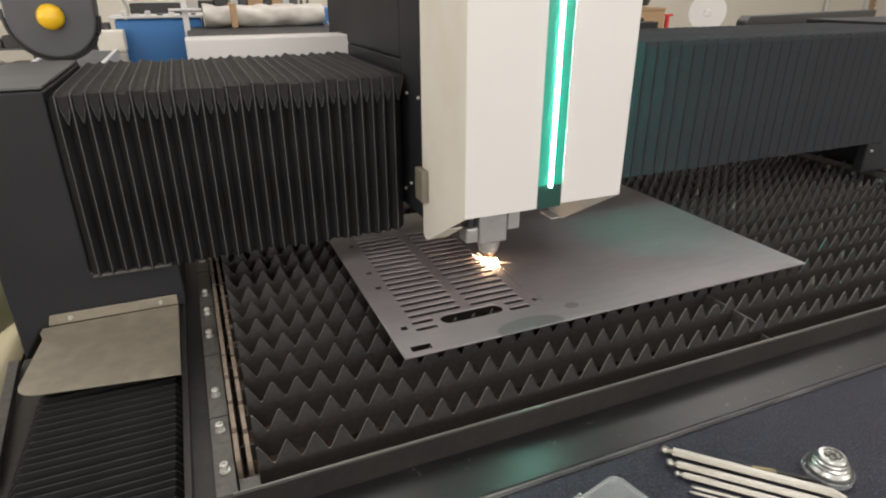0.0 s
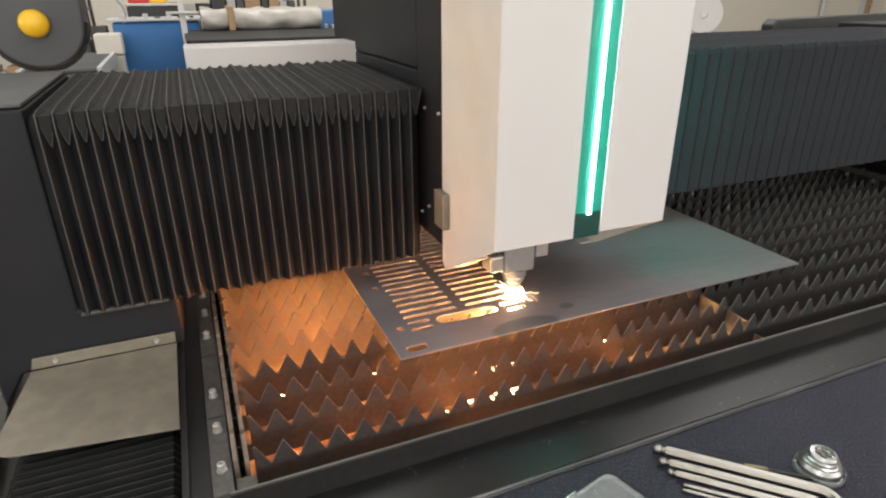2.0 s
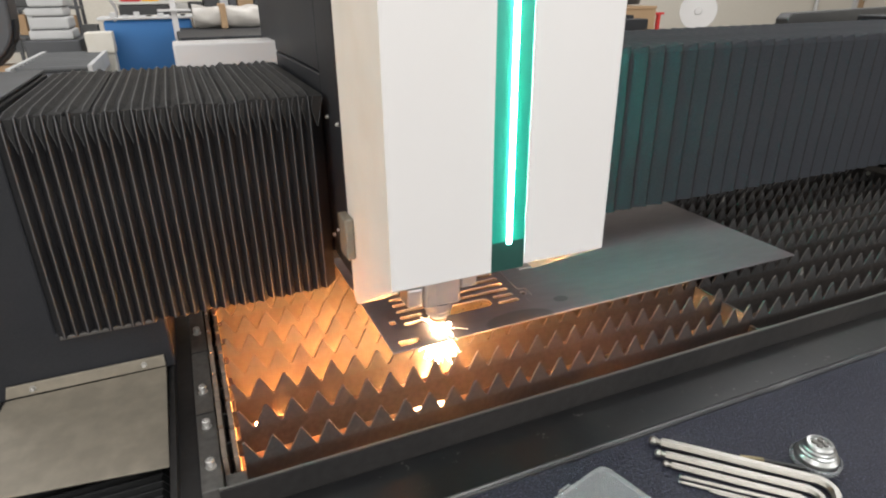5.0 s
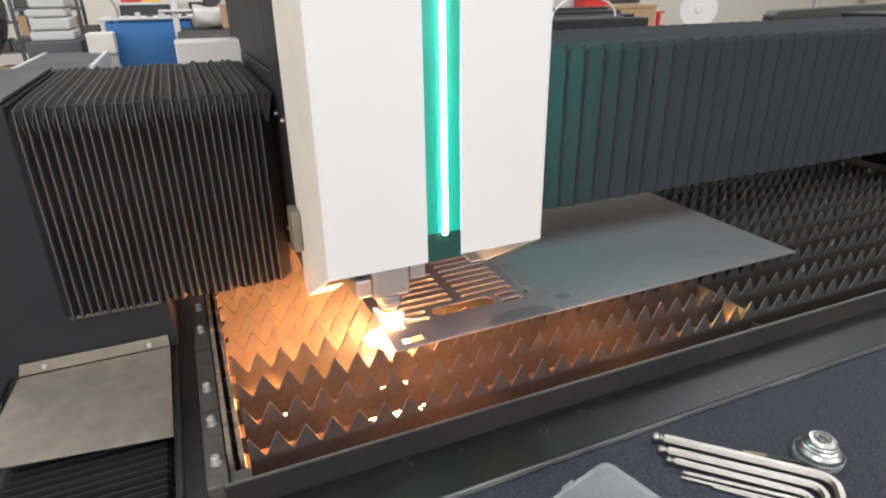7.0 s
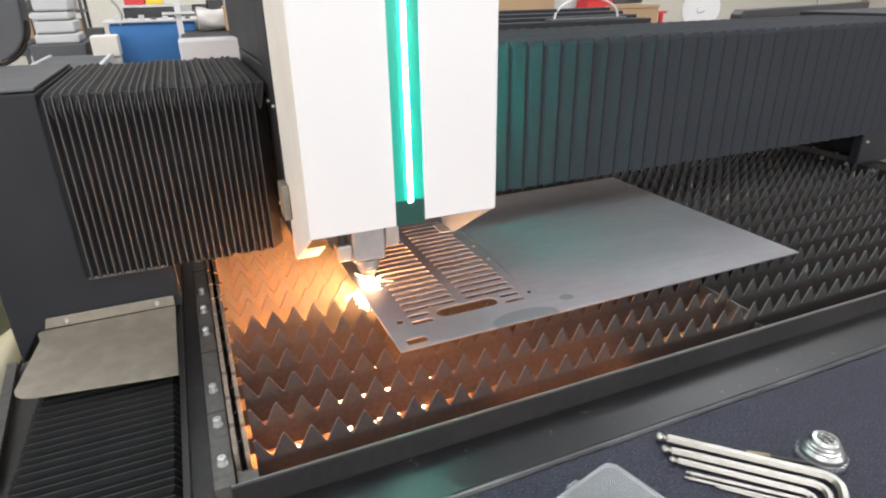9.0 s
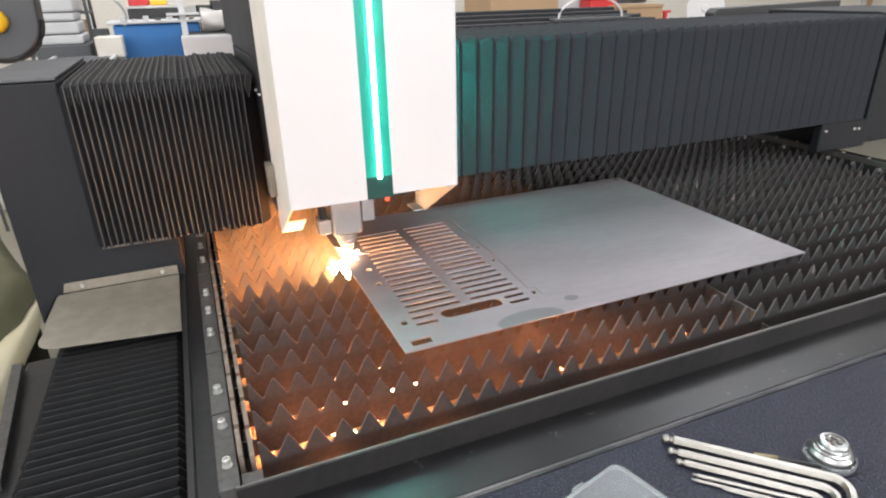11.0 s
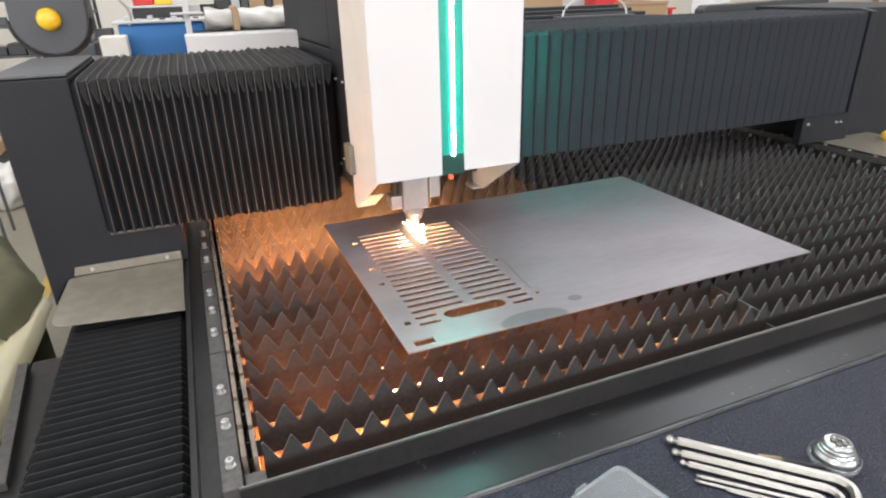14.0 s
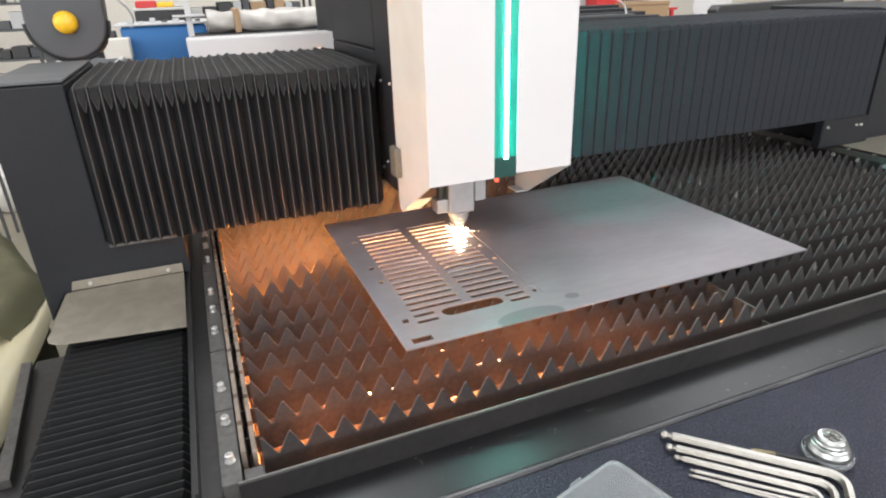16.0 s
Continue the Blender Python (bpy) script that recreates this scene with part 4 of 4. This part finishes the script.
lrng = random.Random(8)
for i in range(7):
    x = -0.22 + i * 0.045
    part("fitting", box(B(), x, x + lrng.uniform(0.016, 0.034), 2.45, 2.50, 1.2152, 1.2152 + lrng.uniform(0.006, 0.018), 0.002), lrng.choice((M_GREYPAINT, M_DARKPLASTIC, M_CASE)), mach)
roll = thing("wrapped_roll", "long bundle wrapped in crumpled grey film", "wrapped bundle")
bm = B()
bmesh.ops.create_grid(bm, x_segments=40, y_segments=18, size=0.5)
for v in bm.verts:
    a = (v.co.y + 0.5) * 2 * math.pi
    r = 0.043 + 0.012 * noise.noise((v.co.x * 9, math.cos(a) * 2.0, math.sin(a) * 2.0))
    v.co = Vector((0.345 + v.co.x * 0.50, 2.36 + r * math.cos(a) * 1.3, max(1.1665, 1.210 + r * math.sin(a))))
part("film", bm, M_WRAP, roll, smooth=True)
part("strap", box(B(), 0.20, 0.225, 2.295, 2.425, 1.1665, 1.262, 0.004), M_CARD, roll, "brown band round the bundle")
crate("control_cabinet", -2.30, -1.80, 6.2, 6.7, 0.0, 1.34, M_GREYPAINT, "light grey steel control cabinet", "cabinet")
bin_ob = thing("black_bin", "tall black bin with red and yellow goods on top", "bin")
part("body", box(B(), -0.21, 0.03, 2.9, 3.15, 0.0, 1.255, 0.006), M_DARKPLASTIC, bin_ob)
part("rim", box(B(), -0.216, 0.036, 2.894, 3.156, 1.2555, 1.268, 0.003), M_PAPERWHITE, bin_ob)
part("goods", box(B(), -0.20, -0.11, 2.92, 3.1, 1.2685, 1.300, 0.006), M_RED, bin_ob, "red goods")
part("goods", box(B(), -0.105, -0.03, 2.92, 3.1, 1.2685, 1.293, 0.006), M_YELLOW, bin_ob, "yellow goods")
part("goods", box(B(), -0.025, 0.02, 2.92, 3.1, 1.2685, 1.310, 0.006), M_PAPERWHITE, bin_ob, "white goods")
stack = thing("grey_parts_stack", "stack of pale grey housings on a trolley", "housings")
part("trolley", box(B(), -0.54, -0.345, 2.42, 2.70, 0.0, 1.135, 0.006), M_CASE, stack)
for k, (x0, x1, h) in enumerate(((-0.520, -0.365, 0.036), (-0.508, -0.372, 0.045), (-0.515, -0.380, 0.030), (-0.500, -0.376, 0.050))):
    z = 1.136 + (0, 0.040, 0.089, 0.123)[k]
    part("housing", box(B(), x0, x1, 2.45, 2.66, z, z + h, 0.008), M_GREYPAINT, stack)
    part("gap_panel", box(B(), x0 + 0.012, x1 - 0.012, 2.46, 2.65, z + h, z + h + 0.0038), M_DARKPLASTIC, stack)
deck = thing("roller_deck", "dark grey roller deck with pale edge rails", "conveyor")
part("deck", box(B(), -0.46, -0.255, 1.75, 2.38, 1.045, 1.075, 0.004), M_CASE, deck)
part("support", box(B(), -0.42, -0.29, 1.85, 2.30, 0.0, 1.044), M_CASE, deck)
for x in (-0.470, -0.250):
    part("edge_rail", box(B(), x - 0.010, x + 0.0045, 1.74, 2.39, 1.045, 1.098, 0.002), M_GREYPAINT, deck)
for k in range(9):
    part("roller", tube(B(), [(-0.462, 1.79 + k * 0.068, 1.086), (-0.256, 1.79 + k * 0.068, 1.086)], 0.010, 8), M_DULLGREY, deck)


def parts_rack(x, y, half, levels, seed):
    """A steel rack whose boards carry small bins and parts."""
    shelf = thing("parts_rack", "dark steel rack with small boxes and grey parts", "rack", "racks behind the machine", pose(x, y, 0.0))
    for ux in (-half, half - 0.015):
        for uy in (-0.10, 0.10):
            part("upright", box(B(), ux, ux + 0.015, uy - 0.008, uy + 0.008, 0.0, 1.56, 0.001), M_CASE, shelf)
    r = random.Random(seed)
    for z in levels:
        part("shelf_board", box(B(), -half + 0.001, half - 0.001, -0.112, 0.112, z, z + 0.012, 0.001), M_DULLGREY, shelf)
        at = -half + 0.02
        while at < half - 0.07:
            w = r.uniform(0.035, 0.085)
            part("bin", box(B(), at, min(at + w, half - 0.016), -0.10, 0.06, z + 0.0125, z + 0.0125 + r.uniform(0.04, 0.092), 0.004),
                 r.choice((M_CASE, M_GREYPAINT, M_DARKPLASTIC, M_CARD, M_WRAP, M_PAPERWHITE, M_DULLGREY)), shelf)
            at += w + 0.006
    return shelf


parts_rack(-0.52, 3.05, 0.14, (0.95, 1.12, 1.24, 1.36), 21)
parts_rack(0.36, 3.30, 0.34, (0.95, 1.09, 1.205, 1.32), 5)
parts_rack(-0.95, 3.6, 0.24, (0.85, 1.02, 1.17, 1.30), 9)
crate("white_case", -0.31, -0.22, 2.32, 2.42, 0.0, 1.165, M_CREAM, "cream plastic junction box on a post", "junction box")
rack = thing("tube_rack", "white tubular frame behind the gantry", "frame")
part("post", box(B(), 0.012, 0.034, 2.2, 2.222, 0.0, 1.36, 0.002), M_WHITE, rack)
part("crossbar", box(B(), -0.035, 0.085, 2.178, 2.1995, 1.238, 1.247, 0.002), M_WHITE, rack)
hose = thing("white_hose", "thin white air hose hanging in a loop", "hose")
part("tube", tube(B(), [(-0.30 + 0.11 * math.sin(a * 0.16), 2.3 + 0.012 * a, 1.37 - 0.013 * a) for a in range(15)], 0.006, 8), M_WHITE, hose)
part("holder", box(B(), -0.33, -0.27, 2.44, 2.50, 0.0, 1.19, 0.004), M_DARKPLASTIC, hose)
arc = thing("white_conduit", "white flexible conduit arching over the machine", "conduit")
part("tube", tube(B(), [(1.51 - 0.15 * math.cos(math.pi * i / 14), 1.6, 1.195 + 0.075 * math.sin(math.pi * i / 14)) for i in range(15)], 0.0042, 8), M_WHITE, arc)
part("foot", box(B(), 1.33, 1.69, 1.58, 1.62, 1.1875, 1.1955, 0.002), M_DULLGREY, arc)
back_rail = thing("cable_trough", "dark green-grey trough of stacked rails behind the gantry", "trough")
for k in range(4):
    part("rail", box(B(), 0.75 + 0.05 * k, 1.80, 1.56 + 0.09 * k, 1.62 + 0.09 * k, 1.145 + 0.012 * k, 1.187 + 0.012 * k, 0.004), M_PAINT, back_rail)
part("support", box(B(), 0.80, 1.75, 1.58, 1.90, 0.0, 1.144), M_PAINT, back_rail)

# hanging pendant with its yellow button
pendant = thing("control_pendant", "dark grey control pendant with a round yellow button", "control box")
disc = [(0.068 * math.cos(math.pi + math.pi * i / 16), 0.02 + 0.068 * math.sin(math.pi + math.pi * i / 16)) for i in range(17)]
part("case", prism(B(), disc + [(0.085, 0.30), (-0.06, 0.30)], "y", -0.03, 0.03, 0.004), M_CASE, pendant)
part("bumper", tube(B(), [(0.072 * math.cos(math.pi + math.pi * i / 16), -0.02, 0.02 + 0.072 * math.sin(math.pi + math.pi * i / 16)) for i in range(17)], 0.004, 6), M_DARKPLASTIC, pendant)
knob = part("button", lathe(B(), [(0.021, 0), (0.021, 0.008), (0.017, 0.014), (0.008, 0.018), (0.002, 0.019)], seg=24), M_YELLOW, pendant, "yellow mushroom button", True)
knob.matrix_basis = pose(0, -0.0305, 0.02, 90, 0, 0)

# left of the machine: sacks, tarpaulin and a post
sack = thing("white_sack", "flat folded cream plastic sack on a pile beside the machine", "sack")
bm = B()
bmesh.ops.create_grid(bm, x_segments=30, y_segments=44, size=0.5)
for v in bm.verts:
    u, w = v.co.x + 0.5, v.co.y + 0.5
    n1 = noise.noise((u * 4, w * 6, 0.3)) + 0.5 * noise.noise((u * 10, w * 15, 2.3))
    y = 0.40 + w * 0.86
    edge = -0.434 + 0.007 * noise.noise((w * 6, 1.7, 0.2)) - 0.43 * max(0.0, y - 1.15)
    v.co = Vector((edge - 0.26 * (1 - u), y - 0.05 * (1 - u), 0.61 + 0.013 * n1 - 0.03 * max(0.0, u - 0.965) / 0.035))
part("sheet", bm, M_PAPER, sack, smooth=True)
part("bulk", box(B(), -0.80, -0.462, 0.40, 1.15, 0.0, 0.545, 0.02), M_TARP, sack, "dark load under the sack")
tarp = thing("olive_tarpaulin", "olive canvas tarpaulin draped over a pallet load", "tarpaulin")
bm = B()
bmesh.ops.create_grid(bm, x_segments=30, y_segments=40, size=0.5)
for v in bm.verts:
    u, w = v.co.x + 0.5, v.co.y + 0.5
    n1 = noise.noise((u * 4, w * 5, 1.3)) + 0.5 * noise.noise((u * 9, w * 14, 4.3))
    y = 0.92 + 0.85 * w
    edge = -0.454 - 0.36 * max(0.0, 1.0 - y) - 0.41 * max(0.0, y - 1.2) + 0.008 * noise.noise((w * 7, 0.4, 0.9))
    v.co = Vector((edge - 0.45 * (1 - u), y, 0.655 + 0.018 * n1 - 0.045 * max(0.0, u - 0.92) / 0.08))
part("cloth", bm, M_TARP, tarp, smooth=True)
part("pallet_load", box(B(), -1.10, -0.82, 0.93, 1.68, 0, 0.62, 0.02), M_TARP, tarp)
bag = thing("white_bag", "crumpled dirty white plastic bag on the floor", "bag", m=pose(-1.30, 4.25, 0.0))
bm = B()
bmesh.ops.create_icosphere(bm, subdivisions=4, radius=1.0)
for v in bm.verts:
    k = 1.0 + 0.22 * noise.noise(v.co * 2.2) + 0.10 * noise.noise(v.co * 6.0)
    v.co = Vector((v.co.x * 0.13 * k, v.co.y * 0.14 * k, max(0.0, 0.14 + v.co.z * 0.17 * k)))
part("film", bm, M_PAPERWHITE, bag, smooth=True)
crate("black_crate", -1.80, -1.45, 5.15, 5.5, 0.0, 0.17, M_DARKPLASTIC, "low black plastic crate on the floor", "crate")
crate("flat_carton", -1.80, -1.52, 5.17, 5.45, 0.17, 0.27, M_CARD, "flat cardboard carton on the black crate", "box")
line = new("floor_line", finish(box(B(), -0.875, -0.815, 1.4, 6.0, 0.0, 0.003), "floor_line", M_FLOORYELLOW))
tagged(line, "yellow painted safety line on the floor", "floor marking", kind="structure")


# ---------------------------------------------------------------- movement
def motions():
    rows = list(zip(TIMES, GANTRY_Y, HEAD_X))
    wob = random.Random(7)
    wob_y = [wob.uniform(-0.0015, 0.0015) for i in range(N_RIGHT)]
    walk(gantry, [(t, pose(0, g, 0)) for t, g, x in rows])
    walk(head, [(t, pose(x, g, 0)) for t, g, x in rows])
    walk(burst, [(t, pose(x, g, 0)) for t, g, x in rows])
    # before the first pierce the stream is kept out of sight below the chamber floor
    start = [(0.0, pose(HEAD_X[0], GANTRY_Y[0], -0.62)), (0.1, pose(0.392, 0.287, -0.62)), (0.2, pose(0.391, 0.283, 0))]
    walk(embers, start + [(t, pose(x, g, 0)) for t, g, x in rows[1:]])
    walk(spray, [(0.0, pose(0, GANTRY_Y[0], -0.62)), (0.1, pose(0, 0.287, -0.62)), (0.2, pose(0, 0.283, 0))] + [(t, pose(0, g, 0)) for t, g, x in rows[1:]])
    walk(pendant, [(t, pose(-0.405 + x * 0.5, g + 0.52, 1.250)) for t, g, x in rows])
    for i, ob in enumerate(left_pleats):
        k = (i + 0.5) / N_LEFT
        j, jz = wob.uniform(-0.0007, 0.0007), wob.uniform(-0.002, 0.002)
        walk(ob, [(t, pose(-0.168 + k * (x - 0.117 + 0.168) + j, wob.uniform(-0.0002, 0.0002), jz)) for t, g, x in rows])
    for i, ob in enumerate(right_pleats):
        k = (i + 0.5) / N_RIGHT
        j = wob.uniform(-0.0015, 0.0015)
        walk(ob, [(t, pose(1.563 - k * (1.563 - x - 0.152) + j, wob_y[i], 0)) for t, g, x in rows])
    for i, ob in enumerate(way_pleats):
        k = (i + 0.5) / N_WAY
        jy, jz, rz = wob.uniform(-0.001, 0.001), wob.uniform(-0.0015, 0.0005), wob.uniform(-0.25, 0.25)
        walk(ob, [(t, pose(0, -0.55 + k * (g + 0.07 + 0.55) + jy, jz, 0, 0, rz)) for t, g, x in rows])


motions()
